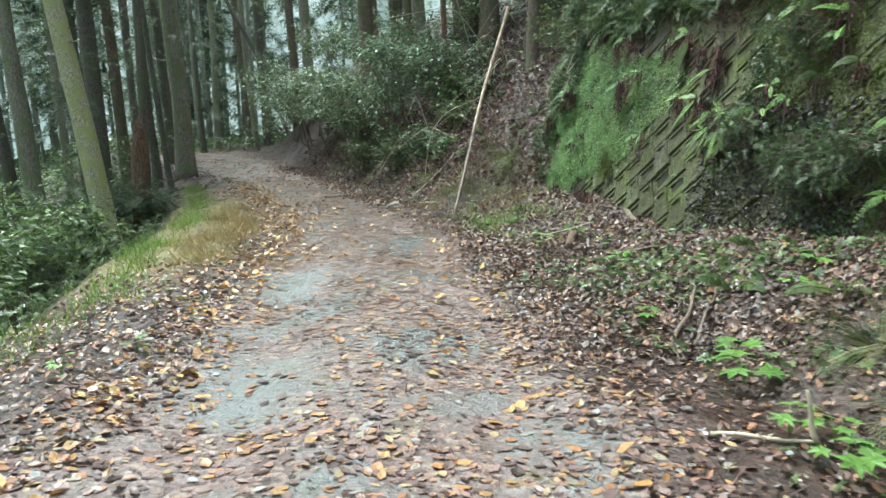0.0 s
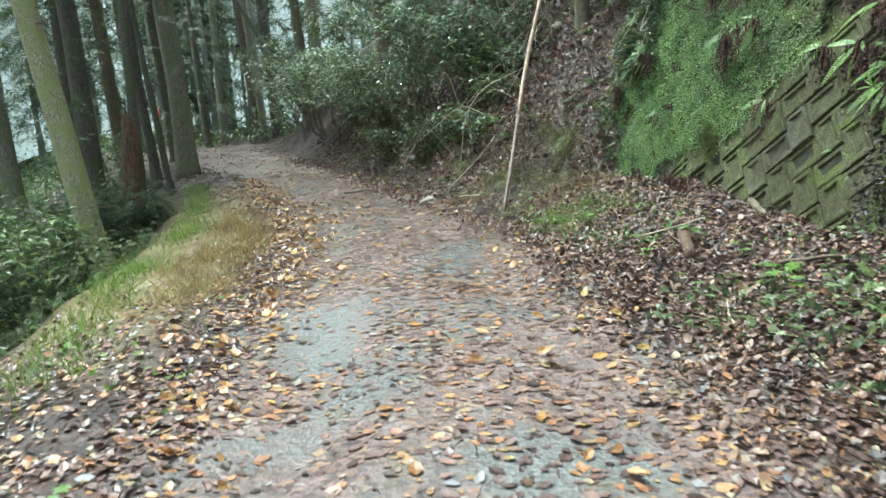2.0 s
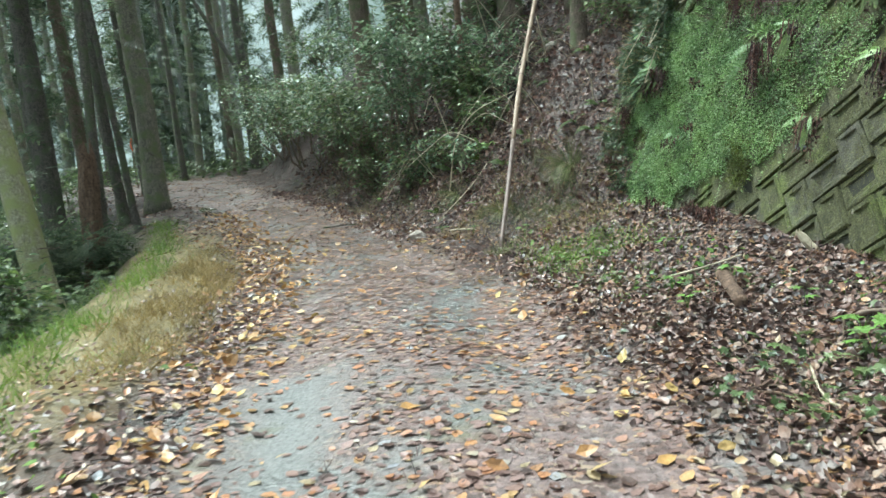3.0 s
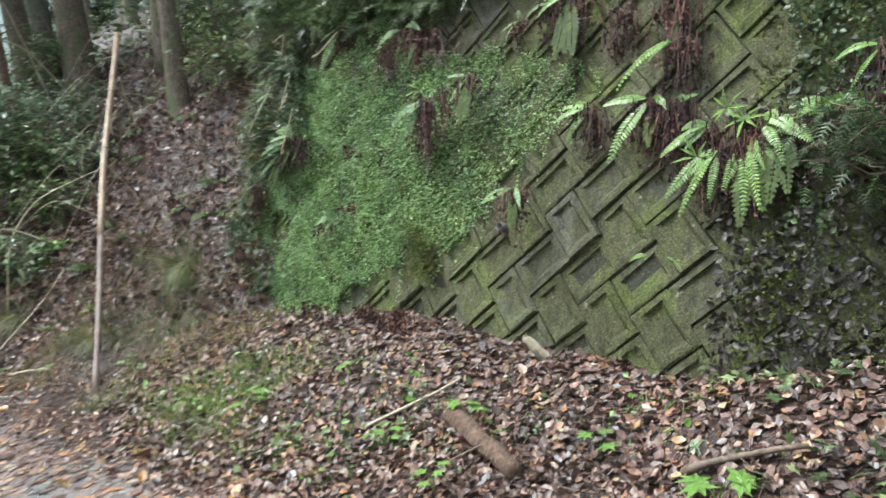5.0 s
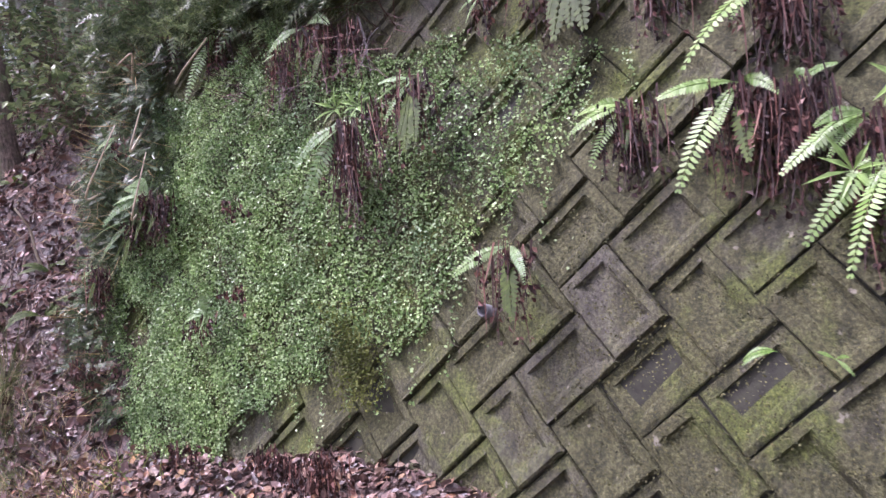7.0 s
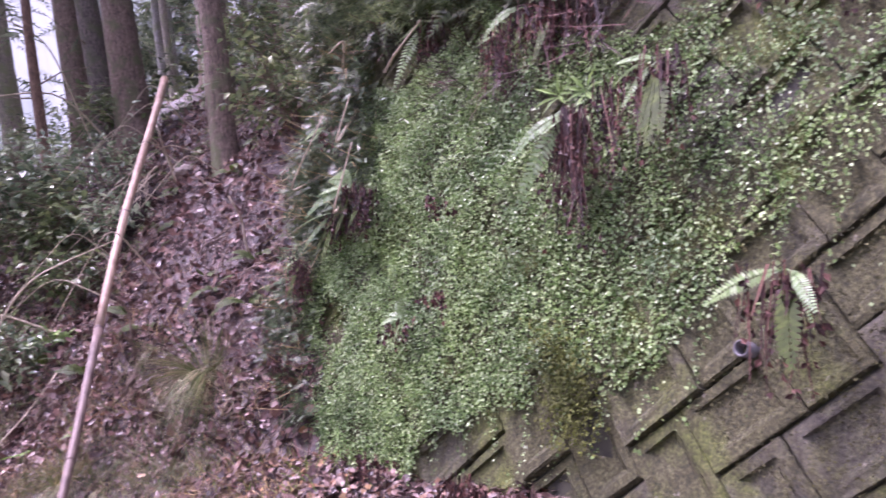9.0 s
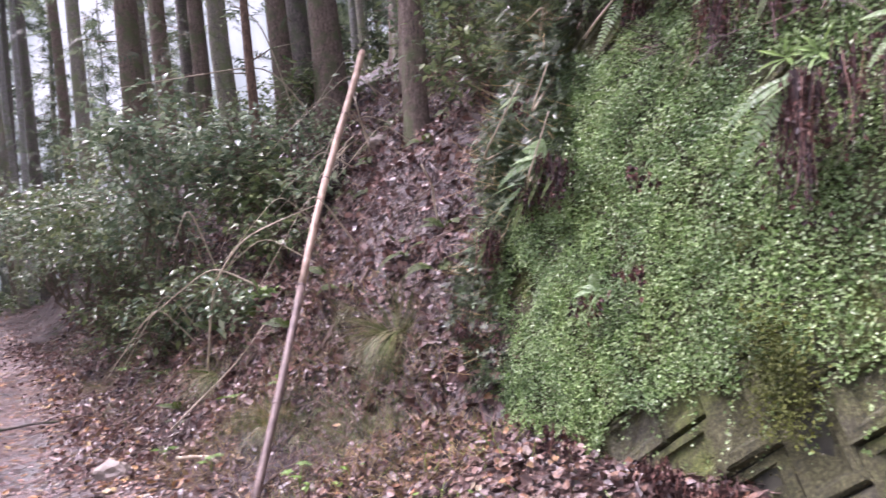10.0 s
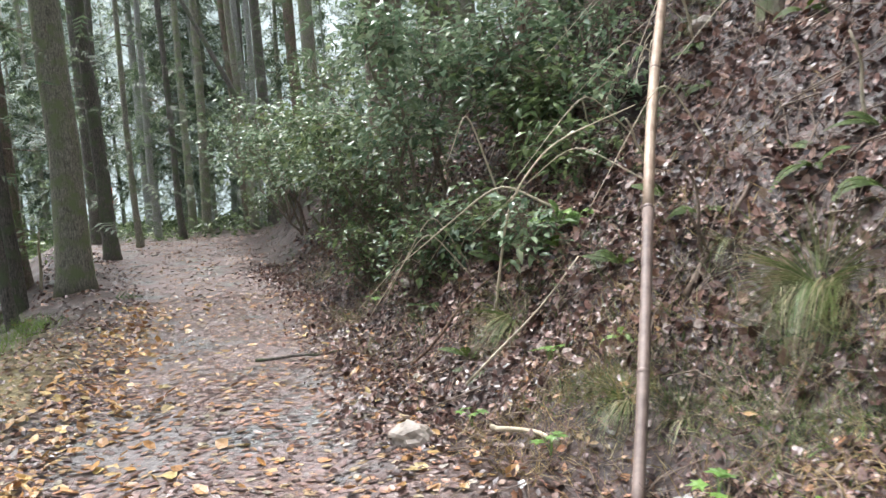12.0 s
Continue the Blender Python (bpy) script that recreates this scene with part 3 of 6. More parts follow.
leaves_on_ground("fallen_leaves", 54000, (-6, -1.4, -3.5, 20), left_cover, (0.025, 0.075), LITTER, 0.28,
                 label="mixed brown leaves on the valley verge", category="leaves", kind="stuff")
leaves_on_ground("fallen_leaves", 100000, (-8, 5, 12.3, 28), bank_cover, (0.03, 0.11), LITTER_BANK, 0.6,
                 label="dark reddish leaf litter on the steep bank", category="leaves", kind="stuff")
leaves_on_ground("fallen_leaves", 16000, (-16, -4.5, 19, 36), left_cover, (0.05, 0.11), LITTER_DARK, 0.35,
                 label="dark leaves on the far verge", category="leaves", kind="stuff")
leaves_on_ground("fallen_leaves", 26000, (0.2, 3.6, 4.5, 13.2), right_cover, (0.024, 0.075), LITTER_DARK, 0.4,
                 label="deep reddish leaf drift along the wall's foot", category="leaves", kind="stuff")
leaves_on_ground("fallen_leaves", 70000, (-2.5, 4, 12.5, 21), bank_cover, (0.014, 0.045), LITTER_BANK, 0.6,
                 label="fine broken leaf litter covering the steep bank", category="leaves", kind="stuff")
leaves_on_ground("fallen_leaves", 60000, (-7, 1, 14.5, 26), lambda x, y: smooth(-0.7, 0.5, x - road_right(y)) * (x < toe(y) + 1.6), (0.025, 0.085), LITTER_BANK, 0.5,
                 label="reddish leaf litter along the bank's foot", category="leaves", kind="stuff")
leaves_on_ground("golden_leaves", 17000, (-7, 0.9, 2.5, 21),
                 lambda x, y: np.exp(-((x - road_left(y) - 0.1) / (0.3 + 0.25 * smooth(10, 14, y))) ** 2) * (0.35 + 0.6 * smooth(6, 9, y)) + 0.06 * track_cover(x, y)
                 + 0.35 * np.exp(-((x - road_right(y) - 0.1) / 0.3) ** 2) * smooth(12, 14, y),
                 (0.05, 0.12), LITTER_GOLD, 0.3, label="golden orange leaves drifted along the track's edge", category="leaves", kind="stuff")


def blades(name, n, box, keep, length, width, mat, lean=0.5, **tags):
    x, y = spots(n, *box, keep)
    k = len(x)
    p = laid(x, y, -0.005)
    up = np.stack([rng.normal(size=k) * lean, rng.normal(size=k) * lean, np.ones(k)], axis=1)
    t = along(up, rng.normal(size=(k, 3)))
    s = rng.uniform(*length, k)
    return solo(name, scatter(BLADE, p, t, np.stack([np.full(k, width), s, s], axis=1)), mat, **tags)


blades("dry_grass", 46000, (-5.2, -2.3, 8, 15.5),
       lambda x, y: smooth(0.15, 0.5, road_left(y) - x) * smooth(0.3, 0.8, x - crest(y)) * smooth(7.5, 9.6, y) * (1 - smooth(13, 15.4, y)) * np.clip(0.55 + 0.7 * bumps(x, y, 2.2, 5), 0.08, 1),
       (0.06, 0.2), 0.007, STRAW, 0.7, label="short straw-coloured grass on the verge", category="grass", kind="stuff")
blades("green_grass", 40000, (-7.5, -2.8, 3, 20),
       lambda x, y: np.exp(-((x - crest(y) - 0.05) / 0.26) ** 2) * np.clip(0.7 + 0.6 * bumps(x, y, 1.3, 2), 0, 1) * smooth(3, 7, y),
       (0.08, 0.26), 0.008, GRASS, 0.5, label="bright green grass along the edge of the drop", category="grass", kind="stuff")
blades("green_grass", 2600, (-4.5, -2.8, 3, 9),
       lambda x, y: smooth(0.2, 0.6, road_left(y) - x) * np.clip(bumps(x, y, 1.6, 7), 0, 1), (0.06, 0.16), 0.006, GRASS, 0.6,
       label="sparse grass among leaves on the verge", category="grass", kind="stuff")
blades("green_grass", 16000, (0.2, 2.0, 10.0, 13.6),
       lambda x, y: np.exp(-(((x - 1.05) / 0.55) ** 2 + ((y - 11.6) / 1.0) ** 2)) * np.clip(0.65 + bumps(x, y, 3.1, 7), 0, 1), (0.05, 0.15), 0.006, GRASS, 0.7,
       label="patch of low green grass beside the pole", category="grass", kind="stuff")
blades("green_grass", 13000, (-0.2, 1.7, 12.4, 14.6),
       lambda x, y: np.clip(0.15 + bumps(x, y, 2.9, 3), 0, 1) * (x > road_right(y) + 0.5), (0.05, 0.17), 0.005, SEDGE, 0.8,
       label="fine green and straw grass about the pole's foot", category="grass", kind="stuff")
blades("dry_grass", 9000, (-0.8, 1.7, 12.2, 15.2),
       lambda x, y: np.clip(0.1 + bumps(x, y, 2.3, 12), 0, 1) * (x > road_right(y) + 0.4), (0.05, 0.17), 0.005, STRAW, 0.9,
       label="dry straw grass at the bank's foot", category="grass", kind="stuff")
blades("bank_grass", 24000, (-4.5, 1.5, 13.4, 26),
       lambda x, y: np.exp(-((x - toe(y) - 0.3) / 0.6) ** 2) * np.clip(0.1 + bumps(x, y, 1.7, 9), 0, 1), (0.1, 0.3), 0.007, SEDGE, 0.7,
       label="rough grass at the foot of the bank", category="grass", kind="stuff")


blades("bank_grass", 22000, (-7, 1, 14.5, 26),
       lambda x, y: (x > road_right(y) + 0.15) * (x < toe(y) + 1.2) * np.clip(0.2 + bumps(x, y, 2.6, 4), 0, 1), (0.06, 0.24), 0.006, SEDGE, 0.9,
       label="straggling grass between the track and the bank", category="grass", kind="stuff")


def needle_litter(name, n, box, keep, mat, length=(0.04, 0.16), **tags):
    x, y = spots(n, *box, keep)
    k = len(x)
    nrm = land_normal(x, y)
    t = frames_on(nrm, rng.uniform(0, 6.28, k), 0.45)
    ln = rng.uniform(*length, k)
    return solo(name, scatter(BLADE, laid(x, y, rng.uniform(0.005, 0.04, k)), t, np.stack([rng.uniform(0.003, 0.008, k), ln, ln * 0.4], axis=1)), mat, **tags)


needle_litter("dead_stems", 46000, (-5, 4, 12.4, 26), lambda x, y: (x > toe(y) - 1.2) * np.clip(0.55 + 0.7 * bumps(x, y, 1.5, 3), 0, 1), FERN_DEAD, (0.06, 0.28),
              label="dead needles and broken stems over the bank", category="debris", kind="stuff")
needle_litter("dead_stems", 12000, (-5, 3, 12.4, 24), lambda x, y: (x > toe(y) - 1.2) * np.clip(0.3 + 0.8 * bumps(x, y, 1.1, 8), 0, 1), STRAW, (0.06, 0.25),
              label="straw-coloured dead stems over the bank", category="debris", kind="stuff")
needle_litter("dead_stems", 16000, (-2, 4, 0.8, 14), lambda x, y: (x > road_right(y)) * (x < toe(y)) * 0.8, FERN_DEAD, (0.04, 0.16),
              label="fine dead stems in the roadside litter", category="debris", kind="stuff")
needle_litter("dead_stems", 12000, (-6, 1.2, 0.8, 22), lambda x, y: track_cover(x, y) * 0.7, FERN_DEAD, (0.03, 0.1),
              label="fine dark needles and stalks on the track", category="debris", kind="stuff")


def twigs(name, n, box, keep, length, mat, **tags):
    x, y = spots(n, *box, keep)
    chunks = []
    for i, (px, py) in enumerate(zip(x, y)):
        a, l = rng.uniform(0, 6.28), rng.uniform(*length)
        q = np.array([[px, py, 0], [px + 0.5 * l * math.cos(a), py + 0.5 * l * math.sin(a), 0], [px + l * math.cos(a + 0.3), py + l * math.sin(a + 0.3), 0]])
        q[:, 2] = land(q[:, 0], q[:, 1]) + np.array([0.015, 0.03 + rng.uniform(0, 0.06), 0.02])
        r = rng.uniform(0.002, 0.007)
        chunks.append(tube(q, [r, r * 0.8, r * 0.4], 4))
    return solo(name, joined(chunks), mat, **tags)


twigs("twigs", 1300, (-3, 3, 12.6, 20), lambda x, y: (x > toe(y) - 1.0) * 0.8, (0.2, 0.8), TWIG, label="dead twigs tangled over the bank's litter", category="twigs", kind="stuff")
twigs("twigs", 260, (-2.6, 3.5, 1, 15), lambda x, y: (x > road_right(y) - 0.3) * (x < toe(y)) * 0.8 + 0.05, (0.1, 0.45), TWIG, label="small dead twigs on the roadside litter", category="twigs", kind="stuff")


# ---- creeper on the wall ----
def creeper_area(s, w):
    low = np.interp(s, [-13.9, -13.0, -12.35, -12.0, -11.5, -10.7, -10.2, -9.7], [0.4, 0.1, 0.0, 0.42, 0.6, 0.85, 1.4, 1.95])
    high = np.interp(s, [-13.9, -12.9, -11.9, -11.0, -10.2, -9.7], [2.0, 2.6, 2.75, 2.25, 2.2, 1.95])
    rag = 0.14 * bumps(s, w, 5.0, 1) + 0.1 * bumps(s, w, 11.0, 2)
    inside = smooth(-0.06, 0.06, np.minimum(w - low, high - w) + rag)
    strands = 0.22 * (np.sin(s * 31 + 2 * np.sin(w * 3)) > 0.75) * smooth(-0.45, -0.05, w - low) * (w < high)
    gap = 1 - 0.85 * (bumps(s, w, 3.7, 6) > 0.6) - 0.45 * smooth(0.1, 0.5, bumps(s, w, 9.0, 2)) - 0.35 * smooth(0.1, 0.5, bumps(s, w, 23.0, 4))
    thin = np.clip(1.0 - 0.72 * smooth(-11.7, -10.0, s + 0.25 * bumps(s, w, 4.0, 3)), 0.2, 1)
    return np.maximum(inside * gap * thin, strands)


def build_creeper(name, n, box, keep, size, mat, thick, **tags):
    s, w = spots(n, *box, keep)
    k = len(s)
    lump = 0.015 + thick * (1 - 0.75 * smooth(-11.9, -10.6, s) * (s < -9)) * (0.55 + 0.35 * bumps(s, w, 4.3, 3) + 0.3 * bumps(s, w, 13.0, 1))
    p = on_wall(s, w, lump * rng.uniform(0.25, 1, k))
    out = np.array(WALL_OUT)[None] * 1.0 + np.array([0, 0, 0.5])[None] + np.zeros((k, 3))
    return solo(name, scatter(TINY_LEAF if size[1] < 0.03 else ROUND_LEAF, p, frames_on(out, rng.uniform(0, 6.28, k), 0.95), rng.uniform(*size, k)), mat, **tags)


build_creeper("creeper", 260000, (-13.95, -9.6, -0.05, 2.85), creeper_area, (0.009, 0.021), CREEPER, 0.12,
              label="small round-leaved green creeper carpeting the mossy wall", category="creeper", kind="stuff")
build_creeper("moss", 9000, (-11.4, -10.9, 0.45, 1.0), lambda s, w: np.exp(-(((s + 11.15 + 0.3 * (w - 0.75)) / 0.13) ** 2 + ((w - 0.72) / 0.2) ** 2)),
              (0.008, 0.018), MOSS, 0.3, label="olive moss cushion on the block wall", category="moss", kind="stuff")
build_creeper("moss", 60000, (-12.6, -8.2, 0.0, 2.6), lambda s, w: np.clip(0.35 + 0.8 * bumps(s, w, 1.7, 4) + 0.6 * bumps(s, w, 7.0, 2), 0.03, 1) * (1 - smooth(1.3, 2.0, w) * smooth(-9.9, -9.3, s)),
              (0.005, 0.012), MOSS_OLIVE, 0.012, label="olive moss growing over the herringbone blocks", category="moss", kind="stuff")
build_creeper("creeper", 2600, (-11.9, -9.6, 0.2, 2.0), lambda s, w: smooth(-0.75, -0.1, w - np.interp(s, [-12.35, -12.0, -11.5, -10.7, -10.2, -9.7], [0.0, 0.42, 0.6, 0.85, 1.4, 1.95])) * np.clip(0.1 + bumps(s, w, 8.0, 3), 0, 1),
              (0.008, 0.017), CREEPER, 0.03, label="thin creeper strands straying over the blocks", category="creeper", kind="stuff")
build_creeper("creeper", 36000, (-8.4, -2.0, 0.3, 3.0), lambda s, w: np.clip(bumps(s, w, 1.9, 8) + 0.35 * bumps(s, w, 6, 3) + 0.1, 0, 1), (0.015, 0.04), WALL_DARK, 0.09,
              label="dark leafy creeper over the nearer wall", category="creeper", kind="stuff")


build_creeper("moss", 60000, (-8.6, -2.0, 0.2, 3.0), lambda s, w: np.clip(bumps(s, w, 1.3, 3) + 0.3 * bumps(s, w, 5, 1) + 0.15, 0, 1), (0.012, 0.028), MOSS, 0.03,
              label="dark olive moss spread over the nearer wall", category="moss", kind="stuff")


def wall_debris(n, s0, s1, w0, w1, **tags):
    s, w = rng.uniform(s0, s1, n), w0 + (w1 - w0) * rng.uniform(size=n) ** 1.4
    p = on_wall(s, w, rng.uniform(0.02, 0.1, n))
    t = frames_on(np.array(WALL_OUT)[None] + np.zeros((n, 3)), rng.uniform(0, 6.28, n), 0.7)
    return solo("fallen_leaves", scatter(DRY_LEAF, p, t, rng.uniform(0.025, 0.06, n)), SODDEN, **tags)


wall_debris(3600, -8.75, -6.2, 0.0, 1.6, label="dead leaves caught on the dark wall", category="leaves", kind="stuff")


# ---- ferns ----
def frond(base, outward, length, droop, pairs=16, width=0.24, face=(0, 0, 1)):
    """One pinnate frond that arches out from base and down."""
    d = np.array(outward, float)
    d /= np.linalg.norm(d)
    t = np.linspace(0, 1, pairs + 2)[:, None]
    pts = np.array(base)[None] + d[None] * length * t + np.array([0, 0, -1.0])[None] * length * droop * t ** 2.2
    tan = np.gradient(pts, axis=0)
    tan /= np.linalg.norm(tan, axis=1)[:, None]
    side = np.cross(tan, np.array(face, float)[None] + 0.1 * d[None])
    side /= np.linalg.norm(side, axis=1)[:, None] + 1e-9
    chunks = [tube(pts[::2], np.linspace(0.003, 0.001, len(pts[::2])) * (length / 0.4) ** 0.5, 3)]
    v, f = [], []
    for i in range(2, len(pts)):
        u = i / (len(pts) - 1)
        half = width * length * min(1.0, 2.2 * (u - 0.05)) * (1.06 - u) ** 0.6
        bw = length / pairs * 0.6
        for sgn in (-1, 1):
            k = len(v)
            c, tip = pts[i], pts[i] + sgn * side[i] * half + tan[i] * half * 0.3 - np.array([0, 0, 0.14 * half])
            m1, m2 = c * 0.75 + tip * 0.25 + tan[i] * bw, c * 0.75 + tip * 0.25 - tan[i] * bw * 0.85
            n1, n2 = c * 0.3 + tip * 0.7 + tan[i] * bw * 0.75, c * 0.3 + tip * 0.7 - tan[i] * bw * 0.5
            v += [c, m1, n1, tip, n2, m2]
            fan = [(k, k + 1, k + 5), (k + 1, k + 2, k + 5), (k + 2, k + 4, k + 5), (k + 2, k + 3, k + 4)]
            f += fan if sgn < 0 else [q[::-1] for q in fan]
    chunks.append((np.array(v), np.array(f)))
    return joined(chunks)


def skirt(g, out, side, n, length, spread=0.06):
    """Withered fronds hanging in a shaggy bunch: thin stalks with curled scraps on them."""
    b = out * g.uniform(0.0, 0.09, (n, 1)) + side * g.normal(size=(n, 1)) * spread + np.array([[0, 0, 1.0]]) * g.uniform(-0.06, 0.03, (n, 1))
    d = np.array([[0, 0, -1.0]]) + out * g.uniform(0.0, 0.22, (n, 1)) + side * g.normal(size=(n, 1)) * 0.14
    ln = length * g.uniform(0.25, 1.0, n)
    stalks = scatter(BLADE, b, along(d, out + 0.6 * g.normal(size=(n, 3))), np.stack([g.uniform(0.004, 0.011, n), ln, ln * 0.25], axis=1))
    k = n * 6
    pick = g.integers(0, n, k)
    dn = d / np.linalg.norm(d, axis=1)[:, None]
    p = b[pick] + dn[pick] * (ln[pick] * g.uniform(0.1, 1, k))[:, None]
    e = np.array([[0, 0, -0.8]]) + side * g.normal(size=(k, 1)) * 0.6 + out * g.normal(size=(k, 1)) * 0.4
    sz = g.uniform(0.014, 0.04, k)
    scraps = scatter(TINY_LEAF, p, along(e, out + 0.7 * g.normal(size=(k, 3))), np.stack([sz * 0.7, sz, sz * 2], axis=1))
    return joined([stalks, scraps])


def fern(at, outward, n, length, mat, dead=0, dead_length=0.35, spread=1.1, seed=1, droop=0.55, face=(0, 0, 1), label="bright green fern rooted in the mossy wall", rise=0.35):
    g = np.random.default_rng(seed)
    at, o = np.array(at, float), np.array(outward, float)
    e = thing("fern", at, label=label, category="fern", group="ferns")
    side = np.cross(o, (0, 0, 1.0))
    side /= np.linalg.norm(side) + 1e-9
    drift = np.array([-0.12, 0.5, 0]) if o[0] < -0.8 else np.zeros(3)
    for i in range(n):
        a = (i - (n - 1) / 2) / max(n, 1) * 2 * spread + g.normal() * 0.3
        d = o * math.cos(a) * 0.75 + side * math.sin(a) * 1.1 + drift + np.array([0, 0, rise + g.normal() * 0.2])
        part("frond", frond((0, 0, 0), d, length * g.uniform(0.45, 1.2), droop * g.uniform(0.5, 1.6), face=np.array(face) + g.normal(size=3) * 0.25), mat, e)
    if dead:
        part("dead_fronds", skirt(g, o, side, int(dead * 2.2), dead_length), FERN_DEAD, e, "brown withered fronds hanging down")
    return e


OUT = np.array(WALL_OUT)
FACE = OUT + np.array([0, 0, 0.35])
AL, UPW = np.array(WALL_ALONG), np.array(WALL_UP)


def wall_fern(s, w, fronds, dark=(), dead=0, dead_length=0.4, seed=0, label="bright green fern with a withered skirt on the mossy wall", spread=0.06, mat=None):
    """A fern on the wall; each frond by its bearing in the wall's face, degrees from along to up, and its length."""
    g = np.random.default_rng(seed)
    e = thing("fern", on_wall(s, w, 0.05 if s > -10 or w > 2.4 else 0.17), label=label, category="fern", group="ferns")
    for bearing, ln in fronds:
        a = radians(bearing)
        d = AL * math.cos(a) + UPW * (math.sin(a) + 0.25) + OUT * g.uniform(0.3, 0.7)
        part("frond", frond(OUT * 0.02, d, ln * g.uniform(0.75, 1.05), g.uniform(0.25, 0.7), 22, g.uniform(0.18, 0.25), FACE + g.normal(size=3) * 0.35), mat or FERN, e)
    for bearing, ln in dark:
        a = radians(bearing)
        part("frond", frond(OUT * 0.03, AL * math.cos(a) + UPW * math.sin(a) + OUT * 0.12, ln, 0.05, 15, 0.22, FACE), FERN_DARK, e, "old dark olive frond")
    if dead:
        part("dead_fronds", skirt(g, OUT, AL, dead, dead_length, spread), FERN_DEAD, e, "reddish brown withered fronds hanging down")


WALL_FERNS = [
    (-10.12, 1.14, [(205, 0.28), (-40, 0.2), (-55, 0.14)], [(-82, 0.3), (-88, 0.26)], 30, 0.4),
    (-11.1, 1.9, [(203, 0.32), (238, 0.34), (225, 0.2), (8, 0.17), (160, 0.16)], [(215, 0.25)], 95, 0.62),
    (-10.66, 2.03, [(175, 0.24), (200, 0.26), (235, 0.2)], [(-90, 0.36), (-80, 0.32), (-98, 0.3)], 30, 0.36),
    (-10.88, 2.0, [], [], 26, 0.5),
    (-12.2, 0.98, [(112, 0.2), (180, 0.17), (-80, 0.16), (78, 0.2), (150, 0.14)], [], 14, 0.14),
    (-9.62, 1.68, [(178, 0.3), (202, 0.32), (232, 0.24), (168, 0.2)], [(-95, 0.2)], 60, 0.4),
    (-9.2, 1.66, [(184, 0.36), (176, 0.3), (238, 0.42), (-10, 0.18), (250, 0.2)], [(-85, 0.3)], 60, 0.45),
    (-9.02, 1.6, [(10, 0.22), (60, 0.15)], [], 120, 0.5),
    (-9.0, 2.02, [(208, 0.42), (200, 0.25)], [], 60, 0.4),
    (-9.06, 2.26, [], [(-90, 0.25)], 70, 0.45), (-9.45, 2.32, [(-60, 0.14)], [], 50, 0.42),
    (-8.8, 1.44, [(192, 0.26), (208, 0.28), (226, 0.22), (168, 0.2)], [(205, 0.28)], 40, 0.4),
    (-8.74, 1.3, [(222, 0.36), (248, 0.36), (268, 0.26), (236, 0.22), (205, 0.2)], [(-95, 0.3)], 60, 0.45),
    (-8.6, 1.32, [(-66, 0.32), (-46, 0.24), (-85, 0.28), (252, 0.22), (-20, 0.2)], [(-70, 0.4), (-88, 0.45)], 60, 0.5),
    (-8.54, 1.43, [(-24, 0.3), (2, 0.28), (-42, 0.26), (30, 0.2), (150, 0.18)], [], 30, 0.4),
    (-8.42, 1.45, [(-30, 0.24)], [(-80, 0.42), (-92, 0.46), (-100, 0.36), (-70, 0.3)], 60, 0.5),
    (-8.17, 1.5, [(200, 0.28), (215, 0.22), (185, 0.24)], [], 80, 0.5), (-7.97, 1.5, [(200, 0.32), (190, 0.3), (-20, 0.3), (230, 0.3)], [(-90, 0.3)], 70, 0.5),
    (-7.94, 1.74, [(175, 0.28), (240, 0.26), (20, 0.3), (-30, 0.3)], [], 60, 0.45),
    (-12.51, 2.9, [(212, 0.27), (248, 0.33), (185, 0.15)], [(75, 0.3), (95, 0.28), (255, 0.3)], 50, 0.36),
    (-11.62, 2.66, [(188, 0.28), (4, 0.34)], [(-95, 0.2)], 50, 0.5), (-11.78, 2.58, [(215, 0.16)], [], 50, 0.55), (-11.42, 2.62, [], [(-100, 0.3)], 60, 0.5),
    (-11.2, 2.56, [], [], 34, 0.45), (-10.33, 2.43, [(200, 0.16), (80, 0.15), (240, 0.17)], [], 16, 0.25), (-10.05, 2.5, [(190, 0.2)], [], 34, 0.4),
    (-9.86, 2.52, [(152, 0.3), (196, 0.28), (172, 0.3)], [(-98, 0.46), (-88, 0.42), (-80, 0.46), (-105, 0.36)], 70, 0.42),
    (-12.95, 1.84, [(204, 0.36), (190, 0.3), (112, 0.22), (162, 0.3), (130, 0.24), (215, 0.22), (60, 0.18)], [(235, 0.3), (-100, 0.3)], 30, 0.38),
    (-12.78, 1.8, [(20, 0.12)], [(-110, 0.25)], 40, 0.3), (-13.1, 1.68, [(225, 0.3), (200, 0.3)], [(-95, 0.3), (240, 0.28)], 26, 0.3),
    (-13.5, 1.4, [(200, 0.15)], [(-100, 0.25)], 60, 0.4), (-13.45, 2.35, [(210, 0.2), (240, 0.2)], [], 10, 0.2),
    (-13.6, 2.75, [(200, 0.28), (235, 0.26)], [(250, 0.3)], 10, 0.2),
    (-12.0, 1.62, [(40, 0.14)], [], 10, 0.16), (-12.6, 2.25, [(35, 0.2)], [], 0, 0), (-12.5, 2.12, [(55, 0.16)], [], 0, 0),
]
for i, (s, w, fr, dk, dd, dl) in enumerate(WALL_FERNS):
    wall_fern(s, w, fr, dk, dd, dl, 20 + i, "pale green fern with a withered skirt amid creeper" if fr and s < -10 else
              "bright green fern with a withered skirt on the mossy wall" if fr else "withered brown fern clump hanging on the wall", mat=FERN_PALE if s < -10 else FERN)
wall_fern(-9.14, 0.68, [(170, 0.12), (185, 0.14)], seed=91, label="tiny bright fern sprouting from a joint", mat=FRESH)
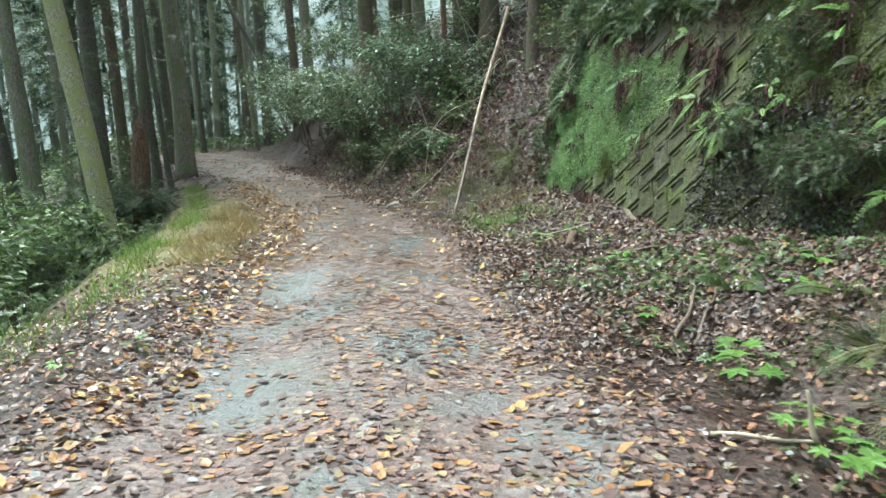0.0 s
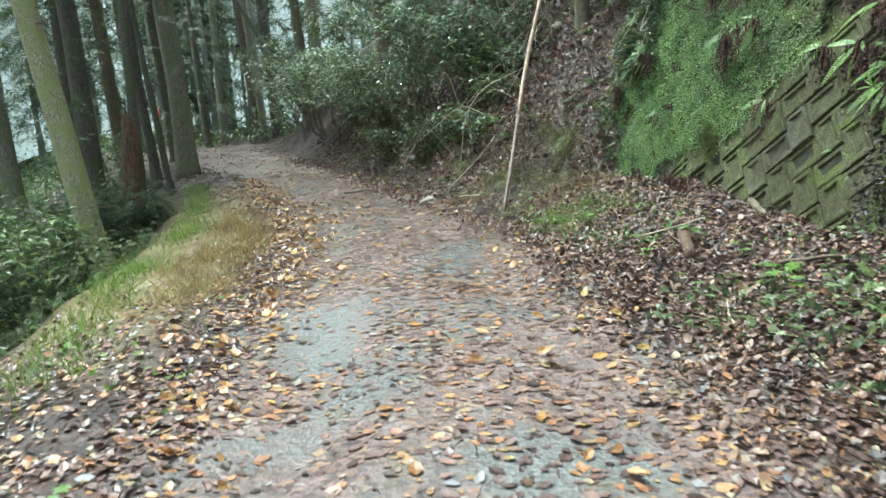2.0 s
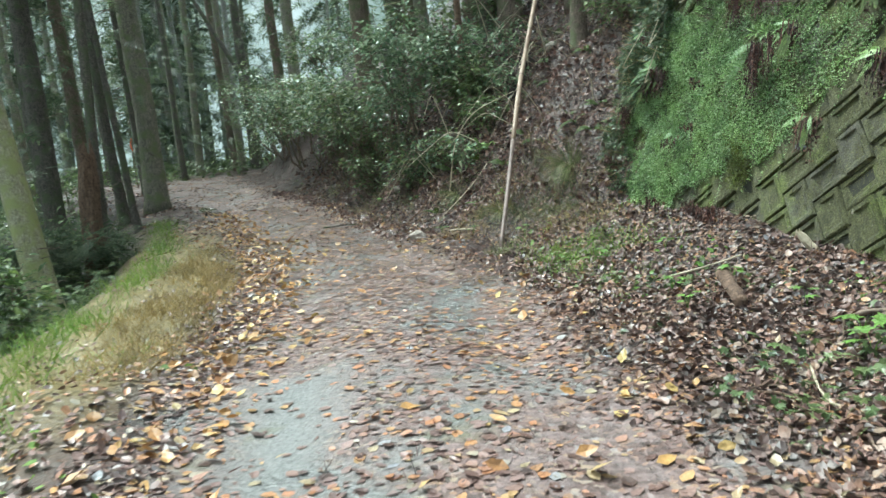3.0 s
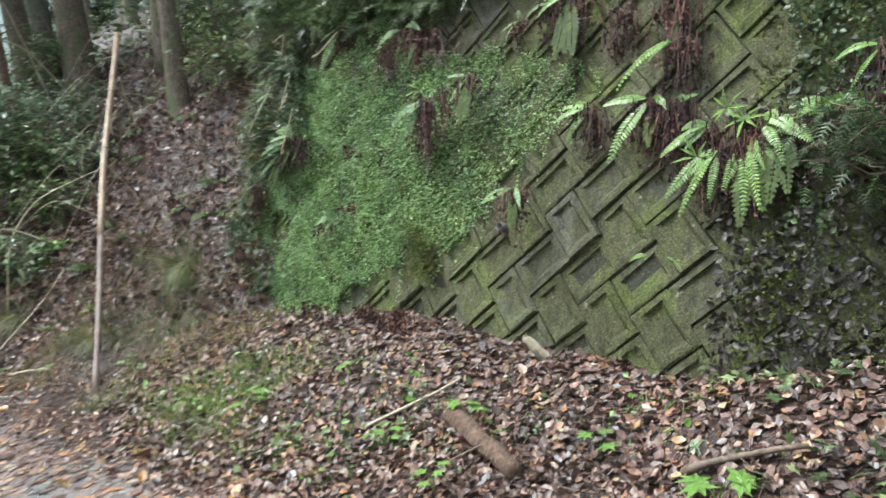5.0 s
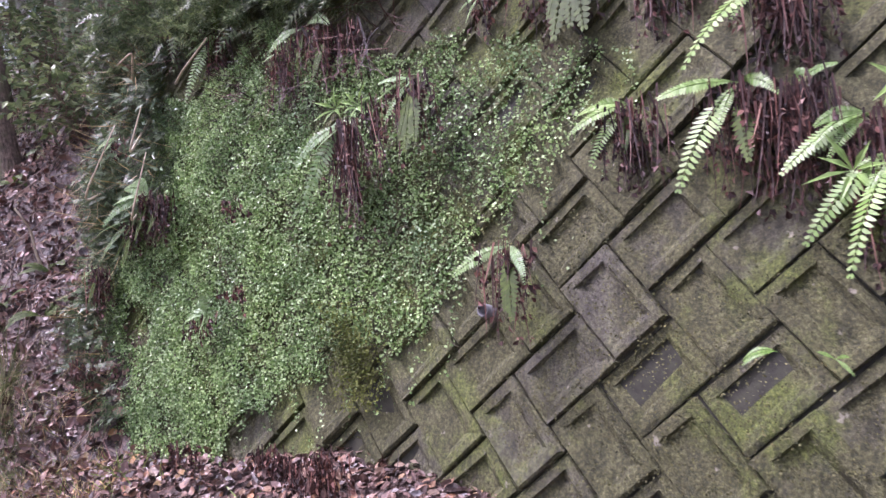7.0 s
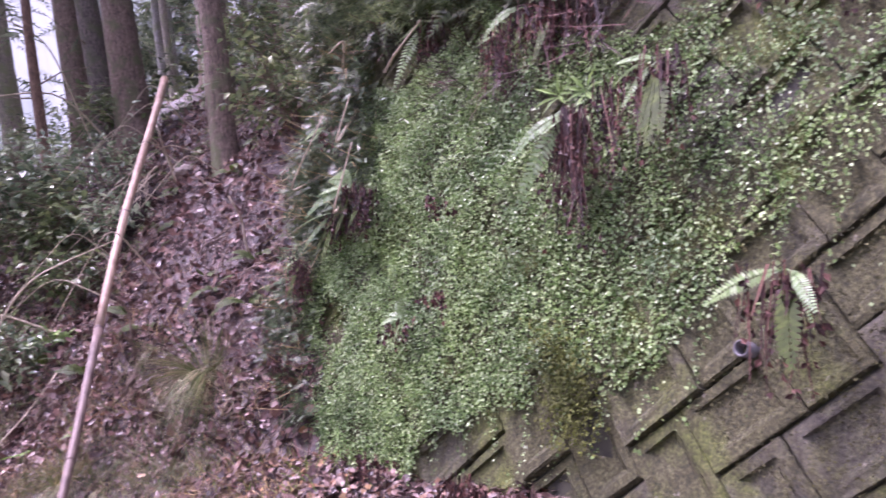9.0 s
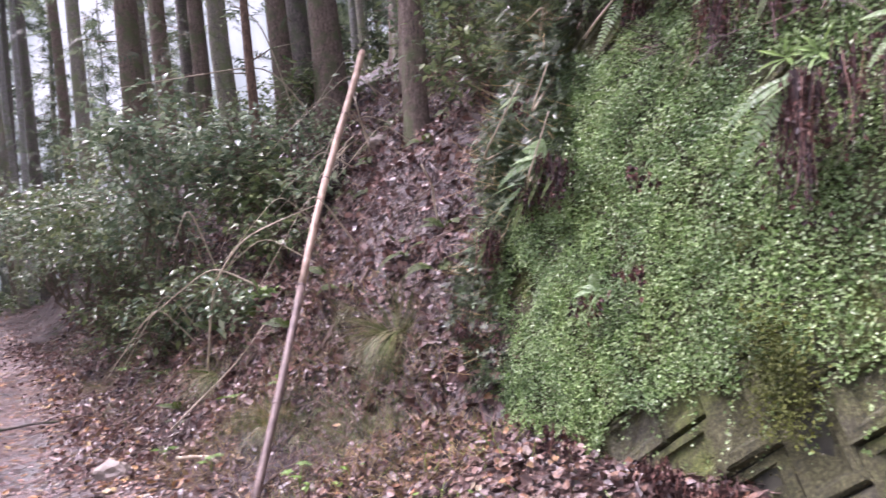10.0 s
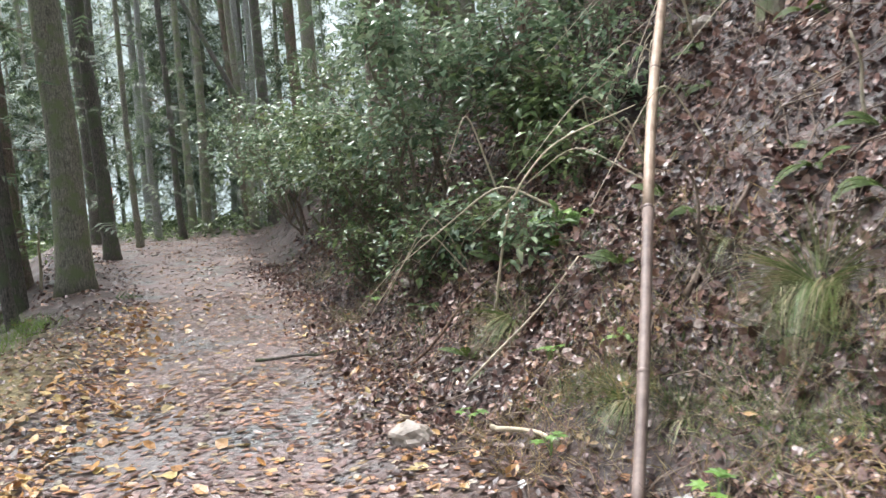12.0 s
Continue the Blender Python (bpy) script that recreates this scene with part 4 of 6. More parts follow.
wall_fern(-8.97, 0.65, [(20, 0.07), (150, 0.07), (-40, 0.07)], seed=92, label="tiny bright fern sprouting from a joint", mat=FRESH)
for i, (s, w, dd, dl) in enumerate([(-11.53, 0.26, 50, 0.2), (-11.45, 0.22, 30, 0.16), (-11.16, 0.24, 60, 0.24), (-11.25, 0.15, 40, 0.18), (-12.3, 0.25, 30, 0.2), (-13.6, 0.75, 40, 0.3), (-11.92, 1.12, 14, 0.12)]):
    wall_fern(s, w, [], [], dd, dl, 130 + i, "withered brown clump at the mossy wall's foot", 0.08)
g0 = np.random.default_rng(11)
for i in range(26):
    s, w = g0.uniform(-8.0, -2.0), g0.uniform(0.7, 2.9)
    fern(on_wall(s, w, 0.05), OUT, int(g0.integers(3, 6)), g0.uniform(0.25, 0.42), FERN if i % 3 else FERN_DARK, 10, 0.35, 1.4, 100 + i, 0.7, FACE,
         "green fern with withered skirt on the shaded wall")


def strap_plant(at, n, length, seed):
    """Long narrow leaves in a star."""
    g = np.random.default_rng(seed)
    e = thing("strap_leaf_plant", at, label="pale green plant with narrow strap leaves on the wall", category="plant")
    for i in range(n):
        a = 6.28 * i / n + g.normal() * 0.2
        d = np.array(WALL_ALONG) * math.cos(a) + np.array(WALL_UP) * math.sin(a) * 0.8 + OUT * 0.45
        part("leaf", scatter(LONG_LEAF, np.array([[0.0, 0, 0]]), along(d[None], FACE[None] + g.normal(size=(1, 3)) * 0.2), np.array([[length * 0.42, length * g.uniform(0.7, 1.1), length]])), FERN, e)


for i, (s, w) in enumerate([(-8.6, 1.44), (-8.86, 1.25), (-8.7, 1.52), (-11.28, 2.06), (-11.12, 2.04)]):
    strap_plant(on_wall(s, w, 0.1), 7, 0.15, 70 + i)

# ---- weep pipe ----
pipe = thing("weep_pipe", turn=WALL @ pose(-10.34, 0.9, 0.0), label="grey plastic weep pipe in the block wall", category="pipe")
ring = np.array([(math.cos(a), math.sin(a)) for a in np.linspace(0, 6.2832, 14, endpoint=False)])
pv = np.concatenate([np.c_[ring * r, np.full(14, z)] for r, z in ((0.03, -0.1), (0.03, 0.06), (0.024, 0.06), (0.024, -0.08))])
pf = np.array([(r * 14 + j, r * 14 + (j + 1) % 14, (r + 1) * 14 + (j + 1) % 14, (r + 1) * 14 + j) for r in range(3) for j in range(14)])
part("pipe", (pv, pf), PIPE, pipe, smooth=True)

# ---- the leaning pole ----
def leaning_pole():
    a, b = np.array([0.2, 13.28, -0.42]), np.array([1.74, 18.1, 3.95])
    e = thing("pole", a, label="long thin peeled wooden pole leaning up the bank", category="pole")
    u22 = np.linspace(0, 1, 22)[:, None]
    line = (b - a)[None] * u22 + np.array([[-0.05, 0, 0.0]]) * np.sin(math.pi * u22) + 0.012 * np.sin(9 * u22) * np.array([[1, 0, 0]])
    rad = np.interp(np.linspace(0, 1, 22), [0, 1], [0.03, 0.046])
    part("pole_foot", tube(line[:8], rad[:8], 10, 0.03, 1), POLE_FOOT, e, "dark weathered lower end", True)
    part("pole_shaft", tube(line[7:], rad[7:], 10, 0.03, 2), POLE, e, smooth=True)
    for k in (3, 7, 12, 16):
        d = (b - a) / np.linalg.norm(b - a)
        part("knot", tube([line[k] - d * 0.02, line[k], line[k] + d * 0.02], [rad[k] * 0.9, rad[k] * 1.16, rad[k] * 0.9], 10), POLE_FOOT, e, "dark knot ring", True)


leaning_pole()


# ---- trees ----
def conifer_crown(seed, height, reach, whorls):
    """Boughs with drooping sprays about a stem that starts at the origin."""
    g = np.random.default_rng(seed)
    wood, pos, dirs, ups, size = [], [], [], [], []
    for i in range(whorls):
        z = height * (i + g.uniform(0, 0.8)) / whorls
        a, ln = g.uniform(0, 6.28), reach * (1 - 0.75 * z / height) * g.uniform(0.6, 1.1)
        t = np.linspace(0, 1, 4)
        p = np.stack([np.cos(a) * ln * t, np.sin(a) * ln * t, z + ln * (0.18 * t - 0.42 * t ** 2)], axis=1)
        wood.append(tube(p, np.linspace(0.028, 0.006, 4), 3))
        m = int(6 + 6 * ln)
        u = g.uniform(0.2, 1, m)
        q = np.stack([np.interp(u, t, p[:, k]) for k in range(3)], axis=1)
        b = a + g.normal(size=m) * 0.9
        pos.append(q)
        dirs.append(np.stack([np.cos(b), np.sin(b), -0.25 + 0.3 * g.normal(size=m)], axis=1))
        ups.append(np.tile([0, 0, 1.0], (m, 1)) + 0.3 * g.normal(size=(m, 3)))
        size.append(g.uniform(0.6, 1.25, m))
    pos, size = np.concatenate(pos), np.concatenate(size)
    return joined(wood), scatter(WIDE_SPRAY, pos, along(np.concatenate(dirs), np.concatenate(ups)), size)


CROWNS = []
for seed, h, r, wn_ in ((1, 9, 2.2, 34), (2, 8, 1.9, 30), (3, 10, 2.4, 36)):
    boughs, needles = conifer_crown(seed, h, r, wn_)
    CROWNS.append((to_mesh("boughs", *boughs, BARK_BROWN), to_mesh("needles", *needles, NEEDLE)))


def tree(x, y, r, height, mat, lean=(0, 0), crown_at=None, kind=0, stubs=4, seed=0, label="tall straight conifer trunk with a sparse crown", sink=0.25, low=0):
    g = np.random.default_rng(seed + 500)
    z = float(land(x, y)) - sink
    e = thing("tree", (x, y, z), label=label, category="tree", group="forest trees")
    n = 12
    t = np.linspace(0, 1, n) ** 1.6
    line = np.stack([lean[0] * height * t, lean[1] * height * t, height * t], axis=1)
    line[1:, :2] += np.cumsum(g.normal(size=(n - 1, 2)) * 0.025, axis=0)
    rad = r * (1 - 0.62 * t) + r * 0.55 * np.exp(-t * height / 0.35)
    part("trunk", tube(line, rad, 10, 0.05, seed), mat, e, smooth=True)
    for i in range(stubs):
        h = g.uniform(1.2, min(height * 0.6, 6.5))
        c = np.array([np.interp(h, line[:, 2], line[:, k]) for k in range(3)])
        a, ln = g.uniform(0, 6.28), g.uniform(0.3, 1.4)
        p = crooked(c, c + np.array([math.cos(a) * ln, math.sin(a) * ln, g.uniform(-0.25, 0.35) * ln]), 5, 0.03 * ln, seed * 9 + i)
        part("branch", tube(p, np.linspace(0.016, 0.004, 5), 4), BARK_BROWN, e, "bare dead branch")
    if crown_at is not None:
        c = [np.interp(crown_at, line[:, 2], line[:, k]) for k in range(2)]
        for nm, me in zip(("bough_work", "needle_mass"), CROWNS[kind % 3]):
            ob = tagged(new(nm, me), kind="stuff")
            ob.parent = e
            ob.matrix_basis = pose(c[0], c[1], crown_at, math.degrees(-lean[1]), math.degrees(lean[0]), g.uniform(0, 360)) @ Matrix.Diagonal((1, 1, (height - crown_at) / (9, 8, 10)[kind % 3], 1))
    if low:
        low *= 3
        pos = np.stack([g.normal(size=low) * 1.0, g.normal(size=low) * 1.0, g.uniform(1.2, 7.5, low)], axis=1)
        pos[:, :2] *= 1 + 0.5 / (np.linalg.norm(pos[:, :2], axis=1)[:, None] + 0.15)
        pos[:, :2] += np.stack([np.interp(pos[:, 2], line[:, 2], line[:, k]) for k in range(2)], axis=1)
        a = np.arctan2(pos[:, 1], pos[:, 0]) + g.normal(size=low) * 0.6
        dirs = np.stack([np.cos(a), np.sin(a), -0.3 + 0.25 * g.normal(size=low)], axis=1)
        part("low_sprays", scatter(SPRAY, pos, along(dirs, np.tile([0, 0, 1.0], (low, 1)) + 0.3 * g.normal(size=(low, 3))), g.uniform(0.35, 0.8, low)), NEEDLE, e, "thin hanging green sprays")
    return e


# valley side, near the verge
tree(-6.6, 14.6, 0.235, 17, BARK_PALE, (-0.19, 0.12), 13, 0, 6, 1, "leaning tree with pale mossy greenish bark beside the verge", 0.3)
tree(-9.9, 18.1, 0.25, 17, BARK_GREY, (-0.05, 0.03), 9, 1, 5, 2, "mossy pale-barked conifer below the track", low=34)
tree(-9.4, 20.6, 0.27, 18, BARK_DARK, (-0.03, 0.02), 9, 2, 4, 3, "dark-barked conifer below the track", low=34)
tree(-12.8, 22.2, 0.22, 17, BARK_DARK, (-0.08, 0), 8, 0, 3, 4, low=34)
tree(-11.3, 26.4, 0.22, 18, BARK_BROWN, (-0.02, 0), 8, 1, 4, 5, low=40)
tree(-13.4, 27.6, 0.25, 18, BARK_DARK, (0.01, 0), 8, 2, 3, 6, low=34)
tree(-7.45, 18.1, 0.12, 14, BARK_DARK, (0.03, 0.05), None, 0, 4, 7, "thin dark leaning trunk by the verge")
tree(-8.05, 23.1, 0.3, 22, BARK_GREY, (-0.012, 0.0), 15, 1, 5, 8, "stout grey-green conifer at the track's edge", low=16)
tree(-8.6, 22.2, 0.14, 15, BARK_DARK, (-0.02, 0), None, 2, 3, 9, "dark trunk close to the track")
tree(-7.6, 20.6, 0.09, 12, BARK_DARK, (-0.06, 0), None, 0, 3, 10, "thin dark trunk close to the track")
# round the bend
for i, (x, y, r) in enumerate([(-10.7, 29.5, 0.2), (-11.9, 33.6, 0.11), (-13.0, 37.4, 0.14), (-11.8, 36.9, 0.13), (-14.1, 43.4, 0.2), (-14.7, 47.5, 0.18), (-14.9, 36.4, 0.2),
                               (-11.9, 39.5, 0.2), (-10.4, 41.5, 0.2), (-12.1, 46, 0.2), (-9.6, 38.6, 0.17), (-10.9, 44, 0.18), (-16.5, 40, 0.2), (-17.5, 34.5, 0.2)]):
    tree(x, y, r, 20 + (i % 4), (BARK_DARK, BARK_GREY, BARK_HAZED)[i % 3], (0.012 * ((i * 7) % 5 - 2), 0.01 * ((i * 3) % 3 - 1)), 13 + (i % 3) if i % 2 else None, i, 4, 20 + i, "slender dark conifer beyond the bend", low=24)
# on the bank above the track
for i, (x, y, r) in enumerate([(-10.2, 40.0, 0.22), (-9.6, 41.6, 0.3), (-2.12, 23.4, 0.26), (-5.9, 34.9, 0.28), (-6.9, 36.7, 0.25), (-1.4, 26.5, 0.18), (-0.75, 23.1, 0.15),
                               (-0.55, 25.6, 0.24), (0.77, 22.6, 0.22), (1.1, 21.6, 0.2), (1.45, 20.6, 0.26), (-2.3, 25.2, 0.2), (-2.5, 30, 0.26), (-1.2, 27.2, 0.24), (2.4, 17.9, 0.17)]):
    tree(x, y, r, 19 + (i % 4), (BARK_BROWN, BARK_DARK, BARK_BROWN, BARK_GREY)[i % 4], (0.01 * ((i * 5) % 5 - 2), 0), 14 + (i % 3) if i % 3 else None, i, 5, 50 + i, "brown conifer standing on the wooded bank", low=14)
tree(0.25, 19.6, 0.085, 9, BARK_RED, (-0.02, 0.02), None, 0, 3, 70, "thin reddish-brown trunk on the bank")
tree(-6.3, 33.0, 0.11, 12, BARK_DARK, (-0.5, 0.1), None, 0, 4, 71, "dead slanting trunk caught among trees")
tree(2.05, 16.3, 0.14, 12, BARK_BROWN, (0.02, 0.03), 8, 0, 3, 72, "brown trunk above the wall's end")

# the forest beyond
g1 = np.random.default_rng(5)
FAR_TREES = []
count = 0
while count < 122:
    x, y = g1.uniform(-52, 30), g1.uniform(-14, 80)
    if g1.uniform() < 0.45:
        x, y = g1.uniform(-45, -6), g1.uniform(20, 62)
    left, right = x < crest(y) - 4.5, x > toe(y) + 4.0
    if y > 39:
        left, right = x < road_left(y) - 2, x > road_right(y) + 2
    if not (left or right) or math.hypot(x + 5, y - 14) > 56 or (y > 34 and -16 < x < -5 and y < 44) or (y < 14 and x > 4):
        continue
    if -9 > x > -16 and 15 < y < 30:
        continue
    off = math.hypot(x, y - 8)
    if off > 20 and y > 10:
        FAR_TREES.append((x, y, float(land(x, y))))
    tree(x, y, g1.uniform(0.12, 0.26), g1.uniform(15, 20), (BARK_HAZED, BARK_GREY, BARK_HAZED)[count % 3], (g1.normal() * 0.015, g1.normal() * 0.015),
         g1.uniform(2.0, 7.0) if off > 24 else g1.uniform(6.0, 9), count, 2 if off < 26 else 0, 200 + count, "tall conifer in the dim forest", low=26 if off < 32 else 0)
    count += 1


# boughs between the far trunks, their grey-green paled to paint haze
NEEDLE_HAZED = foliage("haze_paled_sprays", [(0.0, (0.24, 0.29, 0.24)), (0.6, (0.36, 0.41, 0.35)), (1.0, (0.46, 0.5, 0.44))], 0.6, 0.5)


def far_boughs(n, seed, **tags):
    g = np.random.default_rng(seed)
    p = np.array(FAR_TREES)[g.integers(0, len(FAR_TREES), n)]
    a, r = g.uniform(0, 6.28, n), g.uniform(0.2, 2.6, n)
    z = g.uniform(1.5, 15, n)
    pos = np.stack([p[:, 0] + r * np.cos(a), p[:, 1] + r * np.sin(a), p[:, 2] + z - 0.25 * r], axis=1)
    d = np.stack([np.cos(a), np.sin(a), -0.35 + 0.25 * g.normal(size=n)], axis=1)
    solo("far_boughs", scatter(WIDE_SPRAY, pos, along(d, np.tile([0, 0, 1.0], (n, 1)) + 0.4 * g.normal(size=(n, 3))), g.uniform(0.7, 1.7, n)), NEEDLE_HAZED, **tags)


far_boughs(11000, 77, label="grey-green conifer boughs paled as haze in the far forest", category="boughs", kind="stuff")


# ---- shrubs ----
def shrub(x, y, height, radius, leaf, size, n, mat, seed, label, lean=(0, 0), z=None, squash=1.0, droop=-0.1):
    """Stems that fork into twigs, with leaves in clusters at the twigs' ends."""
    g = np.random.default_rng(seed)
    base = float(land(x, y)) - 0.1 if z is None else z
    e = thing("shrub", (x, y, base), label=label, category="shrub", group="forest shrubs")
    tips, wood = [], []
    stems = 4
    for i in range(stems):
        a = g.uniform(0, 6.28)
        top = np.array([math.cos(a) * radius * 0.5 + lean[0] * height, math.sin(a) * radius * 0.5 + lean[1] * height, height * g.uniform(0.7, 0.95)])
        p = crooked((g.normal() * 0.06, g.normal() * 0.06, 0), top, 6, 0.05 * height, seed * 7 + i)
        part("stem", tube(p, np.linspace(0.03, 0.008, 6) * (height / 2.2) ** 0.5, 5), BARK_BROWN, e)
        for j in range(11):
            u = g.uniform(0.45, 1) if height > 1.2 else g.uniform(0.25, 1)
            c = np.array([np.interp(u, np.linspace(0, 1, 6), p[:, k]) for k in range(3)])
            b, ln = g.uniform(0, 6.28), radius * g.uniform(0.3, 0.85)
            q = c + np.array([math.cos(b) * ln, math.sin(b) * ln, g.uniform(-0.15, 0.45) * ln * squash])
            wood.append(tube([c, (c + q) / 2 + g.normal(size=3) * 0.04, q], [0.007, 0.005, 0.002], 3))
            tips += [q, (c + q) / 2 + g.normal(size=3) * 0.08, c * 0.3 + q * 0.7 + g.normal(size=3) * 0.12]
    tagged(part("branching", joined(wood), TWIG, e), kind="stuff")
    tips = np.array(tips)
    k = g.integers(0, len(tips), n)
    off = g.normal(size=(n, 3)) * np.array([1, 1, 0.6]) * min(radius * 0.13, 0.13)
    pos = tips[k] + off
    d = off * np.array([1, 1, 0.5]) + g.normal(size=(n, 3)) * 0.03 + np.array([0, 0, droop * 0.15])
    up = np.tile([0, 0, 1.0], (n, 1)) + 0.35 * g.normal(size=(n, 3))
    part("foliage", scatter(leaf, pos, along(d, up), g.uniform(0.65, 1.25, n) * size), mat, e)
    return e


SHINY, DIM = "evergreen shrub with glossy pale-lit leaves on the bank", "dark green broadleaf shrub on the shaded bank"
for i, (x, y, h, r, n, m) in enumerate([
        (-1.6, 19.5, 3.2, 1.15, 1900, GLOSSY), (-0.5, 19.2, 2.0, 0.9, 1000, GLOSSY), (-2.5, 21.4, 2.4, 1.3, 1500, SHADE_LEAF), (-3.4, 23.4, 2.7, 1.5, 1900, GLOSSY),
        (-4.3, 25.4, 3.0, 1.6, 1700, SHADE_LEAF), (-5.4, 27.8, 3.4, 1.8, 1900, GLOSSY), (-6.5, 30.6, 3.4, 1.8, 1600, SHADE_LEAF), (-7.3, 33.2, 3.4, 1.8, 1600, SHADE_LEAF),
        (-1.0, 22.4, 2.2, 1.3, 1100, SHADE_LEAF), (-2.6, 26.5, 2.6, 1.6, 1200, GLOSSY), (-4.2, 30.0, 2.6, 1.7, 1100, SHADE_LEAF), (0.7, 20.9, 1.5, 1.0, 700, SHADE_LEAF),
        (0.3, 17.6, 0.9, 0.6, 420, SHADE_LEAF), (-0.35, 17.2, 0.8, 0.55, 420, SHADE_LEAF), (-0.9, 18.2, 0.9, 0.6, 420, GLOSSY), (-2.2, 21.9, 0.8, 0.6, 400, SHADE_LEAF),
        (-8.4, 36.5, 2.0, 1.4, 900, SHADE_LEAF), (-0.2, 18.3, 1.4, 0.8, 800, SHADE_LEAF), (-1.3, 18.3, 1.0, 0.6, 450, SHADE_LEAF), (-2.2, 20.2, 1.1, 0.7, 520, SHADE_LEAF), (0.9, 18.6, 1.1, 0.7, 520, GLOSSY), (-0.05, 16.2, 0.5, 0.35, 200, GLOSSY), (0.45, 16.7, 0.6, 0.4, 240, SHADE_LEAF), (0.75, 17.2, 0.7, 0.5, 300, GLOSSY), (-1.5, 20.6, 0.9, 0.6, 380, SHADE_LEAF), (-3.2, 24.6, 0.9, 0.7, 420, SHADE_LEAF)]):
    shrub(x + (0.55 if h > 1.2 else 0.15), y, h, r, BROAD_LEAF, 0.15 if h > 1.2 else 0.12, n, m, 300 + i, SHINY if m is GLOSSY else DIM, (-0.12, -0.12))
for i, (x, y, h, r, n) in enumerate([(-5.7, 8.3, 2.5, 1.1, 1500), (-6.4, 10.2, 2.9, 1.2, 1700), (-6.0, 12.4, 1.9, 0.8, 1000), (-7.6, 12.4, 3.2, 1.3, 1600), (-5.3, 6.2, 2.0, 0.9, 1200),
                                     (-8.2, 15.6, 2.6, 1.1, 1100), (-8.6, 10.0, 4.0, 1.6, 1600), (-8.9, 18.9, 2.4, 1.1, 1000), (-7.3, 6.8, 3.3, 1.4, 1400), (-10.5, 14.0, 4.6, 1.8, 1500), (-10.0, 21.6, 2.6, 1.3, 900), (-10.3, 24.0, 2.6, 1.3, 900)]):
    shrub(x, y, h, r, BROAD_LEAF, 0.14, n, VALLEY_LEAF, 340 + i, "leafy green bush growing up from the valley slope")
for i, (x, y, h, r, n) in enumerate([(-7.9, 16.6, 2.0, 0.8, 420), (-8.6, 17.6, 2.2, 0.9, 460), (-7.0, 13.0, 1.7, 0.8, 380), (-6.8, 16.9, 1.2, 0.6, 260)]):
    shrub(x, y, h, r, SPRAY, 0.42, n, NEEDLE, 360 + i, "young conifer with drooping green sprays")
# fine-leaved plants that drape the wall's end and its top
def drape(name, n, box, keep, shape, size, mat, thick, seed, **tags):
    g = np.random.default_rng(seed)
    s, w = spots(n, *box, keep, g)
    k = len(s)
    p = on_wall(s, w, 0.02 + thick * g.uniform(0, 1, k) ** 1.5 * (0.6 + 0.4 * bumps(s, w, 3.3, 2)))
    d = np.array(WALL_OUT)[None] * g.uniform(0.1, 0.7, (k, 1)) + np.array(WALL_ALONG)[None] * g.normal(size=(k, 1)) * 0.5 + np.array([[0, 0, -0.55]]) * g.uniform(-0.3, 1.2, (k, 1))
    up = np.array(WALL_OUT)[None] + np.array([[0, 0, 0.6]]) + 0.5 * g.normal(size=(k, 3))
    ln = g.uniform(*size, k)
    return solo(name, scatter(shape, p, along(d, up), np.stack([ln if shape is not BLADE else np.full(k, 0.006), ln, ln * (0.3 if shape is BLADE else 1)], axis=1)), mat, **tags)


def end_strip(s, w):
    edge = -13.3 + 0.25 * np.sin(w * 4.0) + 0.3 * bumps(s, w, 3.0, 1) + 0.4 * smooth(1.4, 2.6, w) - 0.25 * smooth(1.0, 0.2, w)
    return smooth(0.12, -0.12, s - edge) * smooth(-14.15, -13.85, s + 0.15 * bumps(s, w, 6, 2)) * np.clip(0.6 + 0.7 * bumps(s, w, 4, 5), 0.1, 1)


drape("wall_end_plants", 17000, (-14.15, -12.6, 0.25, 3.0), end_strip, SPRAY, (0.06, 0.15), WALL_DARK, 0.24, 1,
      label="fine dark green foliage draping the wall's end", category="plants", kind="stuff")
drape("wall_end_plants", 4200, (-14.15, -12.6, 0.25, 3.0), end_strip, LONG_LEAF, (0.04, 0.1), GLOSSY, 0.28, 2,
      label="small pale leaves among the wall-end foliage", category="plants", kind="stuff")
drape("wall_top_plants", 9000, (-14.0, -7.0, 2.55, 3.5), lambda s, w: smooth(2.75, 3.05, w + 0.25 * bumps(s, w, 2.1, 3)) * 0.9, SPRAY, (0.1, 0.25), SHADE_LEAF, 0.35, 3,
      label="dark foliage overhanging the wall's top", category="plants", kind="stuff")
drape("wall_top_roots", 4200, (-13.6, -7.0, 2.3, 3.1), lambda s, w: np.clip(bumps(s, w, 2.7, 9), 0, 1), BLADE, (0.15, 0.45), FERN_DEAD, 0.08, 4,
      label="brown roots and dead stems hanging from the wall's top", category="roots", kind="stuff")
drape("wall_end_twigs", 900, (-14.1, -12.8, 0.4, 3.0), end_strip, BLADE, (0.15, 0.4), STRAW, 0.3, 6,
      label="dry stems hanging among the wall-end foliage", category="stems", kind="stuff")
g2 = np.random.default_rng(31)
for i in range(9):
    s = -13.4 + i * 0.75
    px = on_wall(s, 3.15, -0.25)
    shrub(px[0], px[1], g2.uniform(0.7, 1.2), 0.6, LONG_LEAF, 0.09, 480, (SHADE_LEAF, GLOSSY)[i % 2], 380 + i, "leafy bush leaning over the wall's top", (-0.25, 0), px[2])


